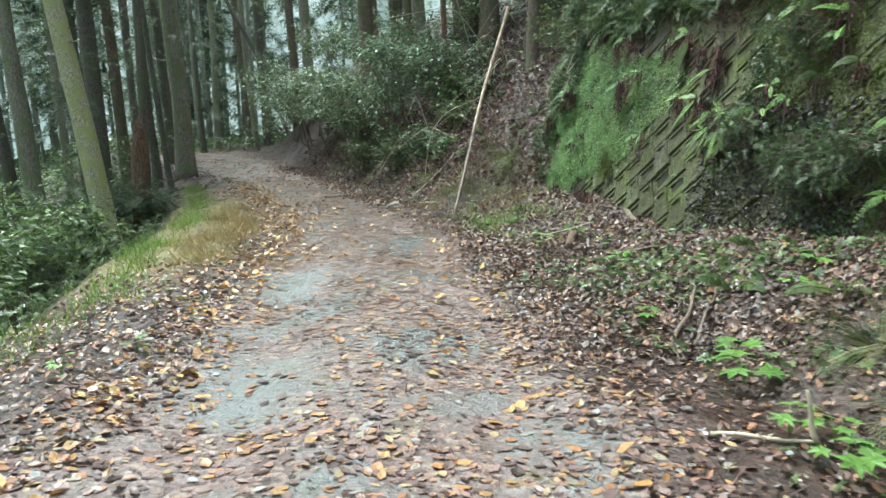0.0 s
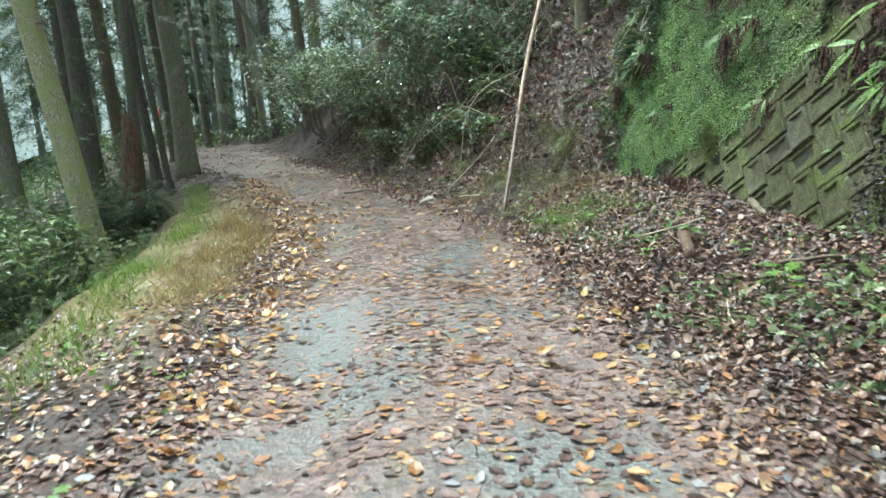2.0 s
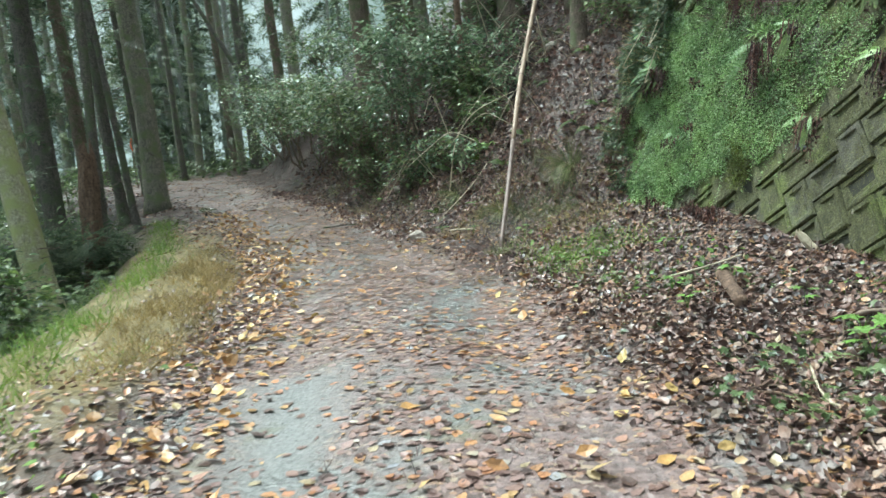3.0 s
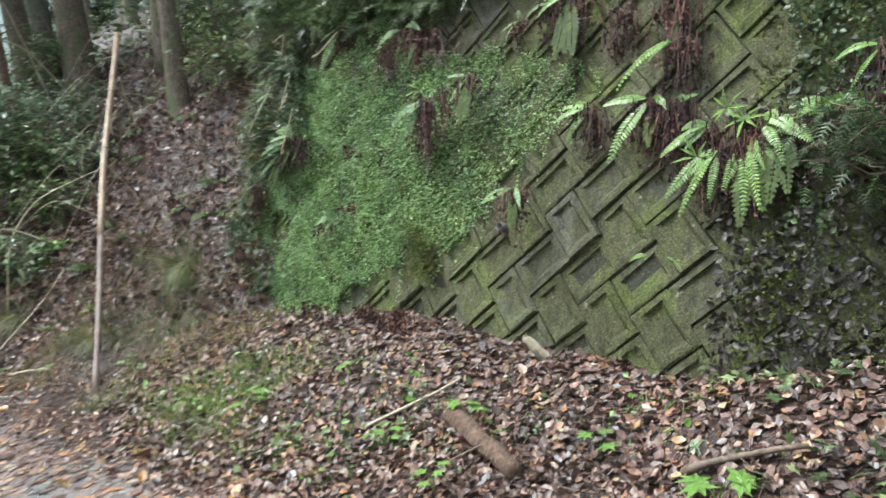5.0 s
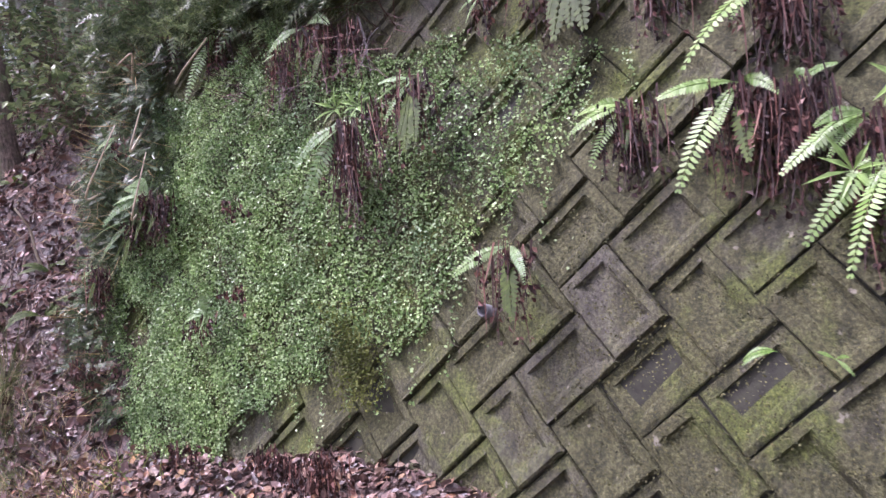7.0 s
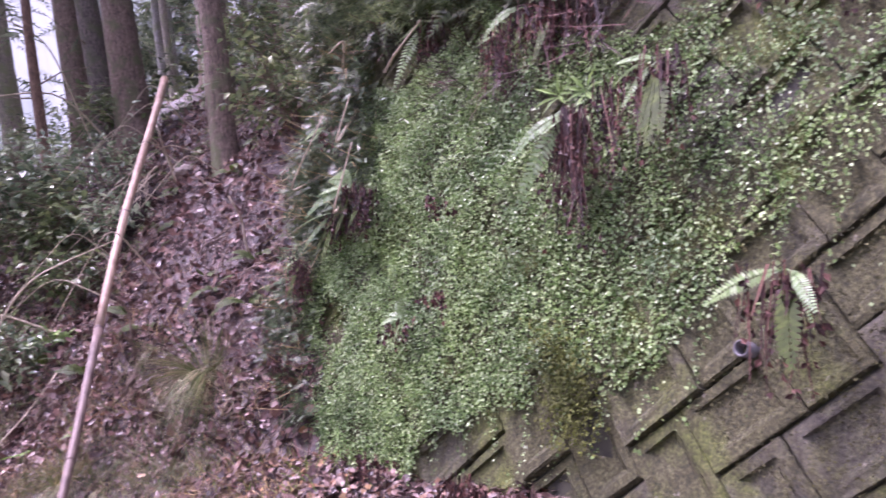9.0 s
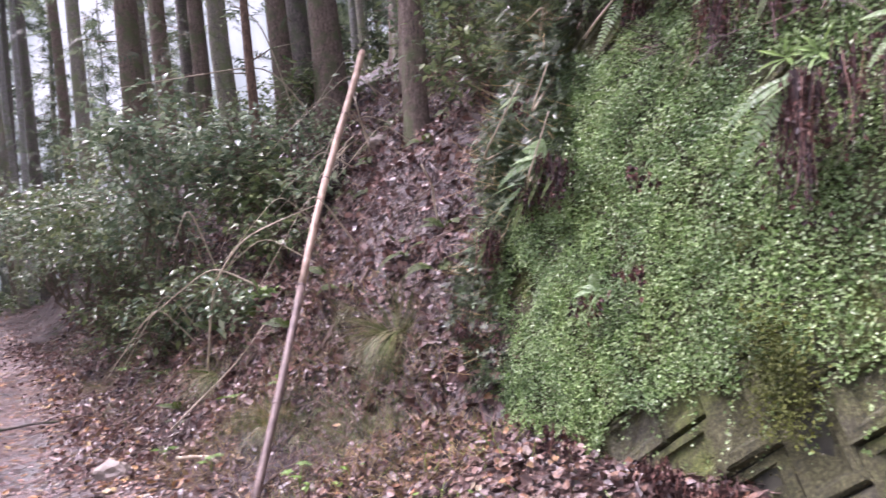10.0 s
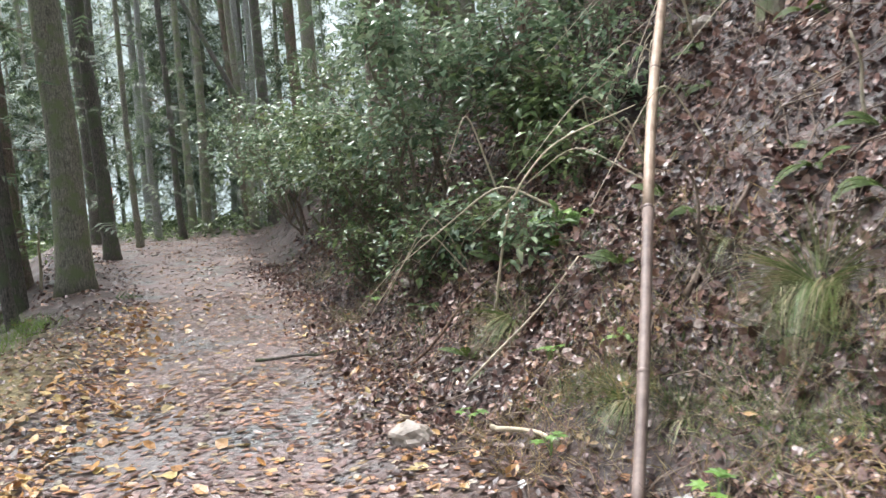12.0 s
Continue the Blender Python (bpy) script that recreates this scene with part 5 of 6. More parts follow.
for i, (x, y, h) in enumerate([(3.0, 17.0, 1.1), (3.6, 16.0, 1.2), (4.2, 15.0, 1.3), (2.9, 18.6, 1.2), (3.9, 17.6, 1.4), (4.8, 16.4, 1.4), (3.4, 19.8, 1.4), (5.0, 18.2, 1.5), (2.7, 15.2, 0.7)]):
    shrub(x, y, h, 0.8, BROAD_LEAF, 0.11, 620, (SHADE_LEAF, GLOSSY)[i % 2], 400 + i, "leafy bush on the ridge above the wall", (-0.1, -0.1))
for i, (x, y, r) in enumerate([(3.7, 18.8, 0.16), (4.7, 20.4, 0.2), (3.1, 21.0, 0.14), (5.6, 18.0, 0.22), (4.6, 16.9, 0.13), (6.2, 20.5, 0.2)]):
    tree(x, y, r, 18, (BARK_GREY, BARK_BROWN)[i % 2], (0.01 * (i % 3 - 1), 0), 10, i, 4, 90 + i, "grey-brown conifer on the ridge above the wall", low=10)
# Trees added above the wall to cut the sky's fill light.
for i, (x, y, r) in enumerate([(6.6, 8.5, 0.2), (8.2, 5.2, 0.22), (7.4, 1.8, 0.2), (8.8, -1.5, 0.24), (9.6, 9.8, 0.2), (10.2, 3.4, 0.22), (7.2, 12.6, 0.2), (8.9, -5.5, 0.2), (9.4, 13.8, 0.22), (11.4, 7.0, 0.24)]):
    tree(x, y, r, 17, (BARK_GREY, BARK_BROWN)[i % 2], (0.01 * (i % 3 - 1), 0), 4.0, i, 2, 110 + i, "added conifer above the retaining wall that blocks sky light")
g4 = np.random.default_rng(44)
for i in range(40):
    x, y = g4.uniform(2.0, 17.0), g4.uniform(21.5, 46.0)
    tree(x, y, g4.uniform(0.12, 0.26), 16, (BARK_GREY, BARK_BROWN, BARK_HAZED)[i % 3], (g4.normal() * 0.015, 0), g4.uniform(1.5, 4.0) if i % 2 else None, i, 3, 140 + i, "grey-brown conifer in the woods above the wall")
# dark plants hanging on the nearer wall
for i in range(12):
    s = -7.9 + i * 0.42
    px = on_wall(s, g2.uniform(0.5, 2.0), 0.04)
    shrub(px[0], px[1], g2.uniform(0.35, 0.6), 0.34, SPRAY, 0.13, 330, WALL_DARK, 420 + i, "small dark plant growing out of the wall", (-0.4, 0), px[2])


# undergrowth in the valley and on the upper slopes
def undergrowth(name, n, box, keep, height, size, mat, shape, seed, **tags):
    g = np.random.default_rng(seed)
    x, y = spots(n, *box, keep, g)
    k = len(x)
    z = land(x, y) + g.uniform(0, 1, k) ** 1.3 * height * np.clip(0.5 + 0.8 * bumps(x, y, 1.1, 3) , 0.15, 1.4)
    d = np.stack([g.normal(size=k), g.normal(size=k), g.normal(size=k) * 0.4 - 0.2], axis=1)
    up = np.tile([0, 0, 1.0], (k, 1)) + 0.5 * g.normal(size=(k, 3))
    return solo(name, scatter(shape, np.stack([x, y, z], axis=1), along(d, up), g.uniform(*size, k)), mat, **tags)


undergrowth("undergrowth", 46000, (-40, -5, -5, 60), lambda x, y: (x < crest(y) - 1.6) * np.clip(1.2 + x / 45, 0.2, 1), 1.9, (0.15, 0.35), SHADE_LEAF, LONG_LEAF, 1,
            label="dense green undergrowth on the valley slope", category="undergrowth", kind="stuff")
undergrowth("undergrowth", 9000, (-9, -4, 4, 22), lambda x, y: (x < crest(y) - 0.7) * (x > crest(y) - 3.0), 0.7, (0.1, 0.24), SHADE_LEAF, SPRAY, 2,
            label="ferny green undergrowth below the verge", category="undergrowth", kind="stuff")
undergrowth("undergrowth", 30000, (-9, 14, 17, 60), lambda x, y: (x > toe(y) + 1.4) * np.clip(bumps(x, y, 0.8, 6) + 0.45, 0, 1) * smooth(17.5, 20, y - 0.35 * (x - 1)), 1.3, (0.1, 0.26), SHADE_LEAF, LONG_LEAF, 3,
            label="dark green undergrowth on the wooded bank", category="undergrowth", kind="stuff")
undergrowth("undergrowth", 12000, (2.2, 12, 13, 26), lambda x, y: (x > toe(y) + 2.4 + 0.4 * (y < 15)) * np.clip(0.5 + bumps(x, y, 1.2, 6), 0.1, 1), 0.6, (0.08, 0.2), SHADE_LEAF, SPRAY, 14,
            label="low dark undergrowth on the ridge", category="undergrowth", kind="stuff")
undergrowth("undergrowth", 9000, (-30, -8, 36, 60), lambda x, y: 0.8 * (x < -9) + 0 * y, 1.2, (0.2, 0.45), SHADE_LEAF, LONG_LEAF, 4,
            label="low green undergrowth beyond the bend", category="undergrowth", kind="stuff")
undergrowth("bank_plants", 11000, (-8, 1.4, 14.5, 34), lambda x, y: np.exp(-((x - toe(y) - 0.9) / 0.8) ** 2) * np.clip(bumps(x, y, 1.3, 11) + 0.35, 0, 1) * smooth(14.5, 17, y), 0.5, (0.08, 0.2), SHADE_LEAF, SPRAY, 5,
            label="low ferns and leafy plants along the bank", category="plants", kind="stuff")


# ---- small plants and tufts ----
def tuft(x, y, n, length, mat, seed, label="arching sedge tuft with dry brown tips on the bank", out=(0, 0)):
    g = np.random.default_rng(seed)
    e = thing("grass_tuft", (x, y, float(land(x, y)) - 0.02), label=label, category="grass")
    a = g.uniform(0, 6.28, n)
    d = np.stack([np.cos(a) * 0.75 + out[0], np.sin(a) * 0.75 + out[1], g.uniform(-0.15, 0.65, n)], axis=1)
    pos = np.stack([np.cos(a) * 0.04, np.sin(a) * 0.04, np.zeros(n)], axis=1) * g.uniform(0, 1, (n, 1))
    t = along(d, np.stack([-np.cos(a), -np.sin(a), -np.ones(n) * 0.9], axis=1))
    ln = g.uniform(0.6, 1.1, n) * length
    size = np.stack([g.uniform(0.003, 0.006, n), ln, ln * g.uniform(1.0, 2.0, n)], axis=1)
    for i in range(40):
        part("blade", scatter(BLADE, pos[i:i + 1], t[i:i + 1], size[i:i + 1]), mat, e)
    tagged(part("grass", scatter(BLADE, pos[40:], t[40:], size[40:]), mat, e), kind="stuff")


tuft(1.36, 14.05, 760, 0.5, SEDGE, 1, out=(-0.3, -0.45))
tuft(1.1, 14.6, 60, 0.3, SEDGE, 2, out=(-0.3, -0.45))
tuft(0.35, 14.15, 200, 0.36, SEDGE, 3, "green grass tuft behind the pole's foot", (-0.2, -0.3))
tuft(0.6, 13.9, 80, 0.25, SEDGE, 4, "green grass tuft behind the pole's foot", (-0.2, -0.3))
tuft(-0.2, 16.0, 360, 0.5, SEDGE, 5, "long light green grass tuft on the bank", (-0.3, -0.4))
tuft(2.55, 4.1, 420, 0.55, SEDGE, 6, "big sedge tuft with straw blades below the wall", (-0.5, -0.2))
tuft(2.3, 3.3, 260, 0.45, SEDGE, 7, "sedge tuft with straw blades below the wall", (-0.4, -0.2))
tuft(-2.0, 19.0, 80, 0.45, SEDGE, 8, out=(-0.4, -0.3))
tuft(-3.0, 22.2, 80, 0.5, SEDGE, 9, out=(-0.4, -0.3))


def seedling(x, y, n, size, mat, seed, height=0.12, label="bright green lobed seedling among wet leaves"):
    g = np.random.default_rng(seed)
    e = thing("seedling", (x, y, float(land(x, y))), label=label, category="plant", group="roadside seedlings")
    for i in range(n):
        a = 6.28 * i / n + g.normal() * 0.4
        tip = np.array([math.cos(a) * size * 0.35, math.sin(a) * size * 0.35, height * g.uniform(0.6, 1.2)])
        part("stalk", tube([(0, 0, -0.01), tip * np.array([0.4, 0.4, 0.7]), tip], [0.003, 0.0025, 0.002], 3), mat, e)
        d = np.array([[math.cos(a), math.sin(a), g.uniform(-0.2, 0.1)]])
        part("leaf", scatter(LOBED, tip[None], along(d, np.array([[g.normal() * 0.2, g.normal() * 0.2, 1.0]])), np.array([size * g.uniform(0.7, 1.1)])), mat, e)


for i, (x, y, n, sz) in enumerate([(1.88, 4.53, 5, 0.16), (1.72, 4.0, 5, 0.19), (1.51, 5.34, 4, 0.13), (1.6, 3.2, 4, 0.13), (1.82, 3.2, 4, 0.12), (1.7, 2.9, 5, 0.15), (2.6, 5.2, 4, 0.16), (2.9, 5.5, 4, 0.15),
                                   (-2.1, 4.75, 4, 0.08), (-2.3, 4.15, 4, 0.08), (1.2, 8.8, 4, 0.08), (1.75, 7.4, 4, 0.16), (1.9, 7.75, 4, 0.14), (1.62, 10.6, 3, 0.09), (0.7, 11.6, 4, 0.1), (1.0, 11.0, 4, 0.12),
                                   (1.35, 9.6, 5, 0.11), (1.75, 9.3, 4, 0.1), (-0.55, 14.7, 4, 0.09), (-0.1, 14.0, 4, 0.09), (0.0, 15.0, 4, 0.12), (-1.8, 19.1, 4, 0.16), (0.55, 13.2, 4, 0.1), (1.9, 8.4, 3, 0.09)]):
    seedling(x, y, n, sz, FRESH, 400 + i)
for i, (x, y, n, ln) in enumerate([(0.2, 16.1, 5, 0.4), (-0.25, 16.9, 5, 0.35), (0.95, 15.5, 4, 0.3), (-1.0, 17.6, 5, 0.4), (1.6, 16.9, 4, 0.35), (-0.6, 15.9, 4, 0.28), (2.7, 4.8, 5, 0.4), (2.3, 5.6, 5, 0.35), (2.9, 6.6, 5, 0.4), (1.75, 14.1, 5, 0.3), (1.95, 14.5, 5, 0.32), (1.55, 14.9, 4, 0.26), (1.0, 14.9, 4, 0.22), (2.0, 15.6, 5, 0.3), (0.55, 15.2, 4, 0.26), (1.5, 16.2, 4, 0.28)]):
    fern((x, y, float(land(x, y))), (-0.5, -0.6, 0.3), n, ln, FERN_DARK, 0, 0, 1.4, 440 + i, 0.5, (-0.3, -0.5, 0.8), "soft green fern on the littered bank", 0.6)


for i, (x, y, n, ln, m) in enumerate([(0.25, 16.39, 9, 0.38, FERN), (0.42, 16.23, 7, 0.30, FERN), (-0.42, 18.11, 6, 0.22, FERN_PALE), (-2.47, 20.85, 4, 0.20, FRESH), (1.58, 14.57, 6, 0.26, FERN_DARK), (-0.67, 20.82, 6, 0.26, FERN_PALE), (0.43, 14.67, 5, 0.18, FERN), (-1.83, 21.66, 5, 0.25, FERN)]):
    fern((x, y, float(land(x, y))), (-0.5, -0.6, 0.3), n, ln, m, 0, 0, 1.5, 460 + i, 0.6, (-0.3, -0.5, 0.8), "leafy light green fern on the littered bank", 0.6)


undergrowth("low_herbs", 6500, (0.9, 4.2, 1.0, 8.5), lambda x, y: (x > road_right(y) + 0.4) * (x < toe(y)) * np.clip(bumps(x, y, 1.7, 2) + 0.5 * (x - 1.4), 0, 1), 0.22, (0.04, 0.1), SHADE_LEAF, LOBED, 6,
            label="low dark green herbs over the roadside litter", category="herbs", kind="stuff")
undergrowth("low_herbs", 2600, (0.2, 2.6, 8.0, 13.2), lambda x, y: (x > road_right(y) + 0.2) * np.clip(bumps(x, y, 2.3, 4) - 0.1, 0, 1) * 0.8, 0.12, (0.025, 0.06), FRESH, ROUND_LEAF, 7,
            label="small bright herbs sprouting through litter", category="herbs", kind="stuff")
undergrowth("low_herbs", 3800, (0.6, 3.2, 5.5, 11.5), lambda x, y: (x > road_right(y) + 0.1) * (x < toe(y)) * np.clip(bumps(x, y, 2.0, 14) + 0.15, 0, 1), 0.1, (0.03, 0.08), SHADE_LEAF, LOBED, 16,
            label="low olive herbs sprouting through roadside litter", category="herbs", kind="stuff")
undergrowth("low_herbs", 2200, (-4.6, -1.8, 2.5, 9.0), lambda x, y: (x < road_left(y)) * (x > crest(y)) * np.clip(bumps(x, y, 2.0, 8) - 0.2, 0, 1), 0.1, (0.03, 0.07), GRASS, ROUND_LEAF, 8,
            label="small green herbs among leaves on the verge", category="herbs", kind="stuff")
undergrowth("bank_ferns", 8500, (-3.5, 2.4, 13.6, 22), lambda x, y: (x > toe(y) - 0.3) * np.clip(bumps(x, y, 1.9, 15) - 0.1 + 0.25 * smooth(15, 17, y), 0, 1) * (1 - smooth(0.9, 1.3, x) * smooth(15.5, 14, y)), 0.3, (0.08, 0.2), SHADE_LEAF, SPRAY, 9,
            label="scattered small ferns on the littered bank", category="ferns", kind="stuff")

# ---- sticks, stones and stumps ----
def stick(a, b, r, mat, seed, label, wobble=0.03, r2=None, name="stick", extra=()):
    a, b = np.array(a, float), np.array(b, float)
    e = thing(name, a, label=label, category="stick")
    line = crooked((0, 0, 0), b - a, 8, 1.6 * wobble * np.linalg.norm(b - a), seed)
    for _ in range(2):
        line[1:-1] = (line[:-2] + 2 * line[1:-1] + line[2:]) / 4
    part("shaft", tube(line, np.linspace(r, r2 or r * 0.6, 8), 7, 0.07, seed), mat, e, smooth=True)
    for k, (u, off) in enumerate(extra):
        c = line[int(u * 7)]
        part("side_twig", tube(crooked(c, c + np.array(off), 5, 0.02, seed + k), np.linspace(r * 0.6, r * 0.25, 5), 5), mat, e)


def on(x, y, dz=0.02):
    return (x, y, float(land(x, y)) + dz)


stick(on(1.25, 3.25), on(1.66, 3.05, 0.04), 0.013, STICK_PALE, 1, "broken pale stick lying in the roadside litter")
stick(on(1.66, 3.05, 0.03), (1.62, 3.1, float(land(1.62, 3.1)) + 0.26), 0.015, STICK_PALE, 2, "broken pale stick standing up from the litter")
stick(on(1.6, 4.9), on(2.15, 6.0, 0.1), 0.02, TWIG, 3, "grey dead branch in the litter", 0.02)
stick(on(1.75, 4.9), on(2.3, 6.0, 0.08), 0.016, TWIG, 4, "grey dead branch in the litter", 0.02)
stick(on(1.3, 5.8), on(1.35, 7.3, 0.06), 0.012, STICK_PALE, 5, "thin pale stick in the litter", 0.04)
stick(on(0.75, 7.3), on(1.15, 6.9, 0.02), 0.016, BARK_RED, 6, "reddish fallen branch at the track's edge", 0.05)
stick(on(-2.75, 17.1), on(-1.95, 17.4), 0.018, BARK_DARK, 7, "dark wet stick lying across the track", 0.02)
stick(on(-0.42, 14.5, 0.05), on(-0.05, 14.05), 0.018, STICK_PALE, 8, "bent pale branch at the foot of the bank", 0.06)
stick(on(-1.1, 16.2, 0.1), on(-0.1, 16.5, 0.15), 0.014, BARK_RED, 9, "reddish twig lying on the bank", 0.03, extra=((0.5, (0.2, -0.1, 0.12)),))
stick(on(-0.6, 15.3, 0.08), on(0.3, 15.6, 0.1), 0.01, STICK_PALE, 10, "thin dry stem on the bank", 0.04)
stick(on(0.8, 14.55, 0.04), on(1.3, 14.75, 0.02), 0.022, TWIG, 11, "short rotten log on the bank", 0.02)
stick(on(1.72, 9.42, 0.06), on(1.5, 8.55, 0.04), 0.065, BARK_RED, 12, "split reddish log lying below the wall", 0.012, 0.05, "log")
stick(on(1.4, 9.95, 0.03), on(2.0, 9.75, 0.05), 0.012, STICK_PALE, 13, "thin pale stick on the litter", 0.03)
stick(on(2.0, 8.0, 0.03), on(2.3, 7.6, 0.05), 0.02, TWIG, 14, "dead brown stick below the wall", 0.03)
stick((-9.8, 24.6, -0.9), (-9.6, 24.6, 0.9), 0.04, STICK_PALE, 16, "bleached bare branch standing beside the verge", 0.06)
for i in range(9):
    gx = np.random.default_rng(600 + i)
    x, y = gx.uniform(0.6, 2.2), gx.uniform(14.6, 18.5)
    stick(on(x, y), (x - 0.15, y - 0.1, float(land(x, y)) + gx.uniform(0.3, 0.7)), 0.012, (TWIG, STICK_PALE)[i % 2], 620 + i, "thin dead stem standing on the bank", 0.04)


def arch(points, r, label):
    p = np.array(points, float)
    t, u = np.linspace(0, 1, len(p)), np.linspace(0, 1, 20)
    line = np.stack([np.interp(u, t, p[:, k]) for k in range(3)], axis=1)
    for _ in range(4):
        line[1:-1] = (line[:-2] + 2 * line[1:-1] + line[2:]) / 4
    e = thing("dead_stem", line[0], label=label, category="stem")
    part("shaft", tube(line - line[0], np.linspace(r, r * 0.35, 20), 5), STICK_PALE, e, smooth=True)


g3 = np.random.default_rng(17)
for i in range(34):
    x, y = g3.uniform(-1.2, 2.6), g3.uniform(15.2, 21.0)
    if x < toe(y) + 0.3:
        continue
    a, ln = g3.uniform(2.2, 4.4), g3.uniform(0.5, 1.6)
    h = g3.uniform(0.15, 0.7)
    end = (x + ln * math.cos(a), y + ln * math.sin(a) * 0.6)
    arch([on(x, y), (x * 0.6 + end[0] * 0.4, y * 0.6 + end[1] * 0.4, float(land(x, y)) + h), (*end, max(float(land(*end)) + 0.05, float(land(x, y)) - 0.3))],
         g3.uniform(0.005, 0.013), "thin dry branch arching over the bank")
for i, (s, w) in enumerate([(-13.3, 2.5), (-13.5, 2.1), (-13.2, 1.9), (-13.6, 2.8), (-13.0, 2.7), (-12.3, 3.0), (-10.9, 2.75)]):
    q = on_wall(s, w, 0.05)
    r = on_wall(s + g3.uniform(-0.2, 0.5), w + g3.uniform(-0.5, 0.1), 0.3)
    t = on_wall(s + g3.uniform(0.2, 0.9), w + g3.uniform(-0.2, 0.3), 0.32)
    arch([q, r, t], 0.012, "crooked twig hanging at the wall's top")
arch([on(-0.35, 16.2), (-0.2, 16.0, 1.1), (0.15, 15.9, 1.55), (0.9, 16.23, 1.83)], 0.014, "arching dry bramble stem on the bank")
arch([on(-0.1, 17.2), (-0.5, 17.0, 2.0), (-0.7, 16.9, 1.5)], 0.012, "curved dry stem on the bank")
arch([on(1.3, 20.3), (0.5, 19.9, 4.3), (-0.5, 19.6, 4.1), (-1.6, 19.4, 3.9)], 0.016, "long bare branch hanging over the shrubs")
arch([on(1.0, 20.8), (0.4, 20.5, 5.2), (-0.6, 20.0, 5.6)], 0.016, "long bare branch hanging over the shrubs")


def stone(x, y, size, seed, mat, label, name="stone", squash=0.7):
    bm = bmesh.new()
    bmesh.ops.create_icosphere(bm, subdivisions=3, radius=size)
    for v in bm.verts:
        n = noise.noise(v.co * (1.6 / size) + Vector((seed, 0, 0)))
        v.co *= 1 + 0.35 * n
        v.co.z *= squash
    me = bpy.data.meshes.new(name)
    bm.to_mesh(me)
    me.materials.append(mat)
    ob = new(name, me)
    ob.matrix_basis = pose(x, y, float(land(x, y)) + size * 0.3, 0, 0, seed * 50)
    tagged(ob, label, "stone")


# Dark lumps put where the hollow under the roots lies in shade.
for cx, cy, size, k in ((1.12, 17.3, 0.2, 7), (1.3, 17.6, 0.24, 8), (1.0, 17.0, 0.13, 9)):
    stone(cx, cy, size, k, HOLLOW_DARK, "dark lump painting the shaded hollow under roots", "hollow_shade_lump", 1.3)
for k in range(14):
    rx, ry = 1.15 + 0.25 * math.sin(k * 2.3), 17.15 + 0.03 * k
    top = float(land(rx, ry)) + 0.5
    arch([(rx + 0.1, ry + 0.25, top), (rx - 0.05, ry - 0.12, top - 0.15), (rx - 0.1 + 0.05 * math.sin(k), ry - 0.2, top - 0.35 - 0.03 * (k % 5))], 0.008, "thin root hanging over the dark hollow")
stone(-0.93, 14.55, 0.13, 1, ROCK, "pale pinkish stone at the edge of the track")
stone(-1.35, 18.9, 0.12, 2, ROCK, "pale stone below the bank")
stone(0.6, 17.4, 0.14, 3, ROCK, "pale stone on the bank")
stone(1.75, 17.2, 0.12, 4, ROCK, "pale stone on the bank")


def stump(x, y, r, h, mat, seed, label, lean=(0, 0)):
    g = np.random.default_rng(seed)
    e = thing("stump", (x, y, float(land(x, y)) - 0.05), label=label, category="stump")
    line = np.array([(lean[0] * t * h, lean[1] * t * h, h * t) for t in np.linspace(0, 1, 7)])
    part("bole", tube(line, r * np.array([1.35, 1.1, 1, 0.97, 0.95, 0.9, 0.6]), 12, 0.08, seed), mat, e, smooth=False)
    for i in range(5):
        a = g.uniform(0, 6.28)
        c = line[-1] + np.array([math.cos(a), math.sin(a), 0]) * r * 0.5
        part("splinter", tube([c - np.array([0, 0, 0.1 * h]), c, c + np.array([0, 0, h * g.uniform(0.06, 0.18)])], [r * 0.3, r * 0.25, r * 0.02], 5), STICK_PALE if r < 0.1 else mat, e)


stump(2.57, 9.5, 0.04, 0.2, STICK_PALE, 1, "short pale broken peg at the wall's foot", (-0.6, 0.5))
stump(-7.3, 17.5, 0.2, 2.7, BARK_RED, 3, "broken reddish-brown dead stump below the verge", (0.07, 0))

# marker tape on a stake at the bend
stake = thing("marker_stake", on(-12.6, 33.4, 0), label="thin stake with orange and white marker tape", category="marker")
part("stake", tube([(0, 0, -0.1), (0, 0, 1.1), (0.01, 0, 2.0)], [0.02, 0.018, 0.015], 6), TWIG, stake)
part("tape", tube([(0.02, -0.02, 1.55), (-0.03, -0.03, 1.75), (0.03, -0.02, 2.05)], [0.02, 0.035, 0.03], 5), TAPE, stake, "orange tape")
part("tape", tube([(0.06, -0.02, 1.5), (0.14, -0.03, 1.62), (0.2, -0.02, 1.7)], [0.03, 0.05, 0.03], 5), TAPE_WHITE, stake, "white tape")

# ---- the wall's blocks, last ----
BL, BW, GAP, TIP = 0.40, 0.275, 0.0065, radians(38.5)


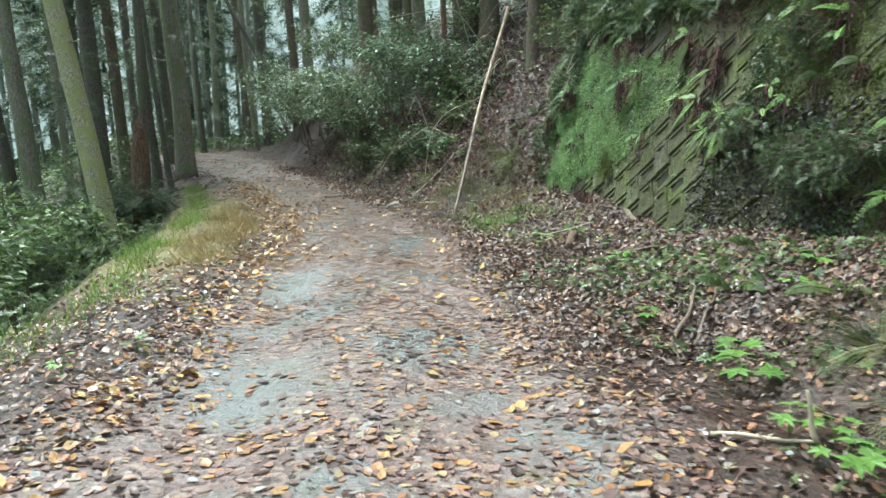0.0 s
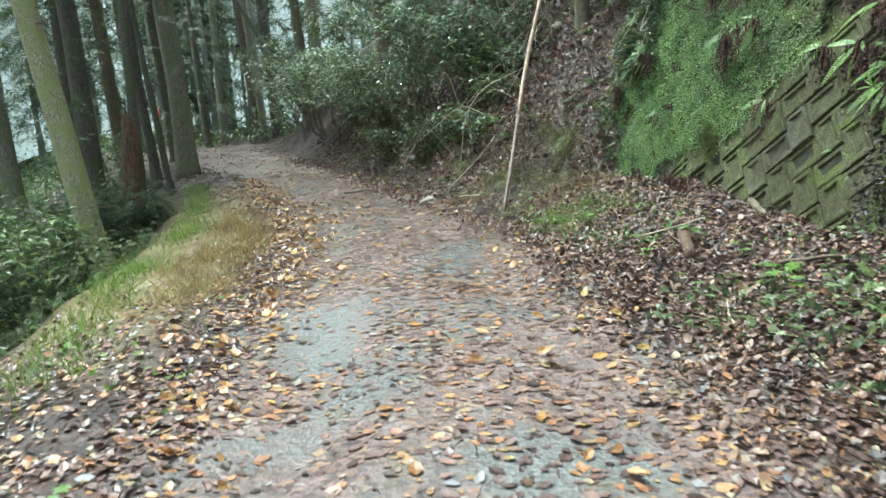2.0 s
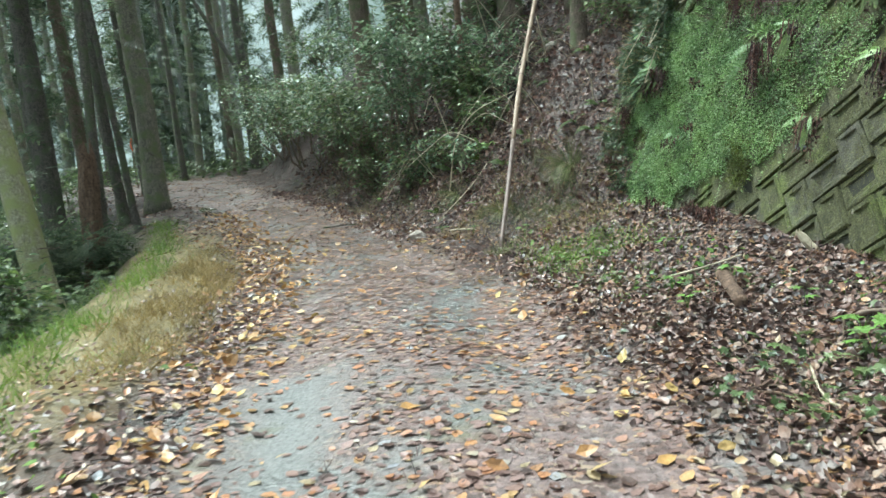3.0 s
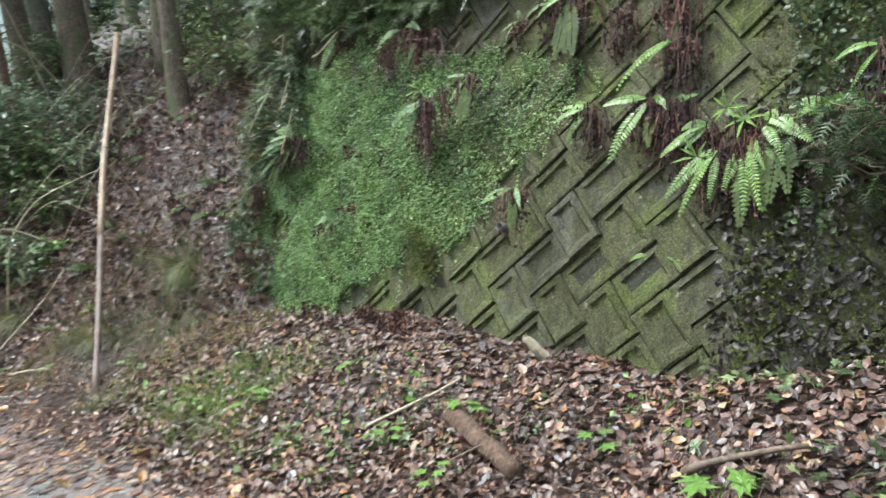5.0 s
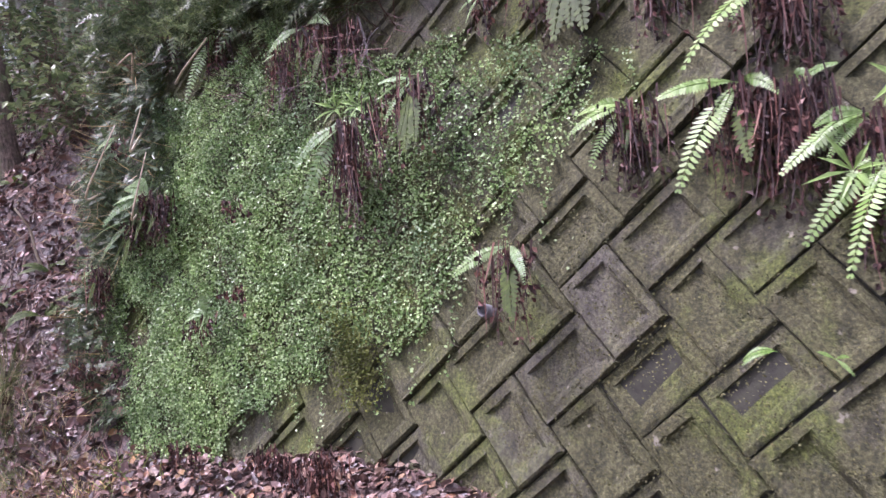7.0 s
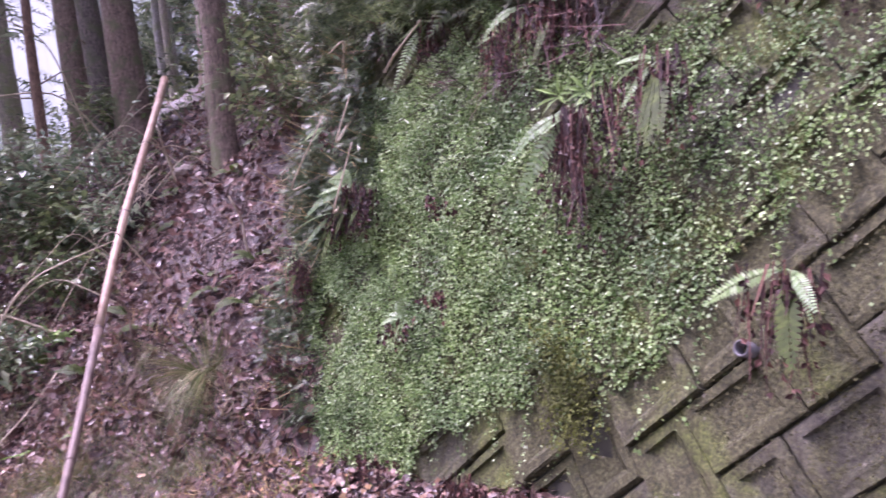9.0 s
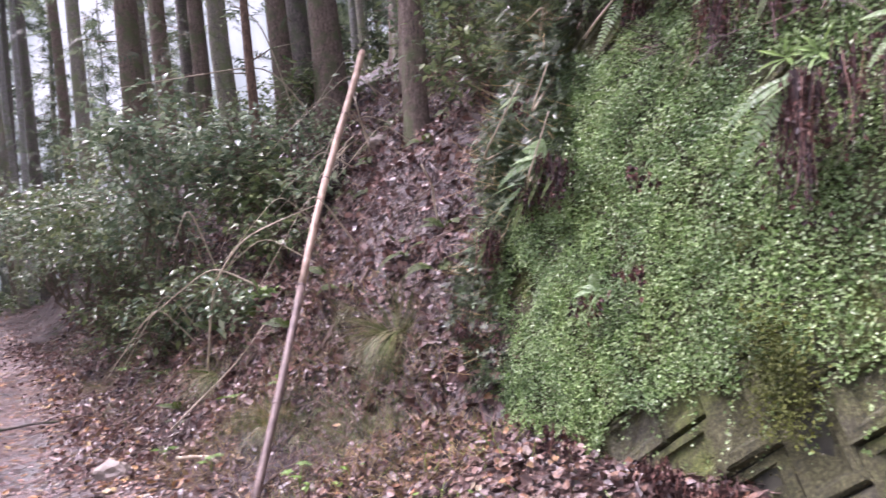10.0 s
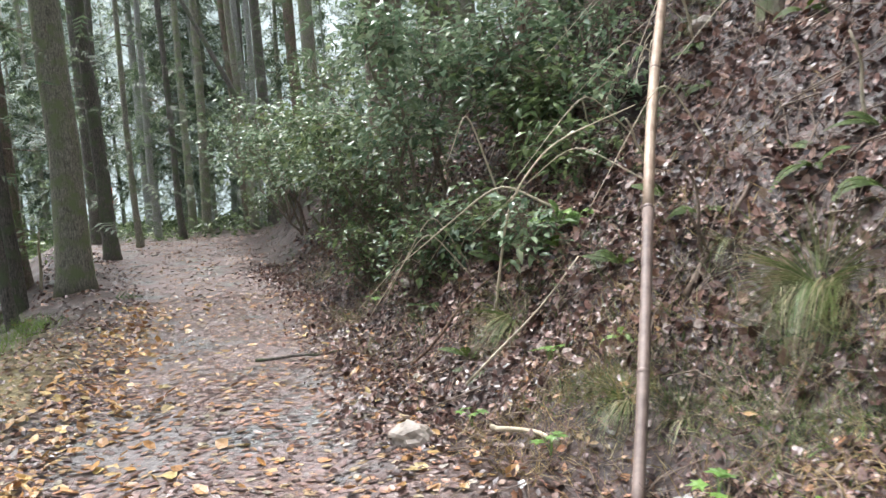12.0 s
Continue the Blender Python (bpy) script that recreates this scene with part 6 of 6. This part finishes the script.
def block_mesh(seed, upright):
    """A block with a sunk panel; its lower edge stands proud and its upper joint is the wide one."""
    g = np.random.default_rng(seed)
    wide_gap, thin_gap = GAP, 0.003

    def ring4(far_x, near_x, far_y, near_y, z):
        return [(near_x, near_y, z), (BL - far_x, near_y, z), (BL - far_x, BW - far_y, z), (near_x, BW - far_y, z)]

    gx, gy = (wide_gap, thin_gap) if upright else (thin_gap, wide_gap)
    steep, soft = 0.005, 0.03
    px, py = (steep, soft) if upright else (soft, steep)
    rim = 0.05
    v = np.array(ring4(gx, gx, gy, gy, -0.1) + ring4(gx, gx, gy, gy, -0.008)
                 + ring4(gx + 0.008, gx + 0.008, gy + 0.008, gy + 0.008, 0.0)
                 + ring4(rim, rim, rim, rim, 0.0)
                 + ring4(rim + px, rim + soft, rim + py, rim + soft, -0.026), float)
    v[4:] += g.normal(size=(16, 3)) * 0.004
    v[4:, 2] -= 0.014 * (v[4:, 0] / BL - 0.4 if upright else v[4:, 1] / BW - 0.4)
    f = [(r * 4 + j, r * 4 + (j + 1) % 4, (r + 1) * 4 + (j + 1) % 4, (r + 1) * 4 + j) for r in range(4) for j in range(4)] + [(16, 17, 18, 19)]
    return v, np.array(f)


BLOCKS = [block_mesh(k, k > 5) for k in range(12)]
BLOCK_MESHES = [to_mesh("block", *b, BLOCK) for b in BLOCKS]
E1 = np.array([math.cos(TIP), math.sin(TIP)])
E2 = np.array([-math.sin(TIP), math.cos(TIP)])
gb = np.random.default_rng(3)
rest = []
for row in range(-30, 31):
    for k in range(-60, 61):
        cx, cy = k * BW + row * (BL + BW), -k * BW + row * (BL - BW)
        for upright in (False, True):
            if upright:
                x0, y0, a = cx + BL + BW, cy, TIP + math.pi / 2
                mx, my = cx + BL + BW / 2, cy + BL / 2
            else:
                x0, y0, a = cx, cy, TIP
                mx, my = cx + BL / 2, cy + BW / 2
            c = np.array([-9.67, 0.37]) + E1 * mx + E2 * my
            if not (WALL_START + 0.05 < c[0] < WALL_END - 0.2 and -0.35 < c[1] < WALL_TOP):
                continue
            o = np.array([-9.67, 0.37]) + E1 * x0 + E2 * y0
            m = pose(o[0], o[1], gb.normal() * 0.006, math.degrees(gb.normal() * 0.008), math.degrees(gb.normal() * 0.008), math.degrees(a))
            pick = int(gb.integers(0, 6)) + 6 * upright
            if c[0] < -6.6:
                ob = new("block", BLOCK_MESHES[pick])
                ob.parent = wall
                ob.matrix_basis = m
            else:
                v = np.c_[BLOCKS[pick][0], np.ones(20)] @ np.array(m).T
                rest.append((v[:, :3], BLOCKS[pick][1]))
far_blocks = new("blocks", to_mesh("blocks", *joined(rest), BLOCK))
far_blocks.parent = wall
tagged(far_blocks, kind="stuff")
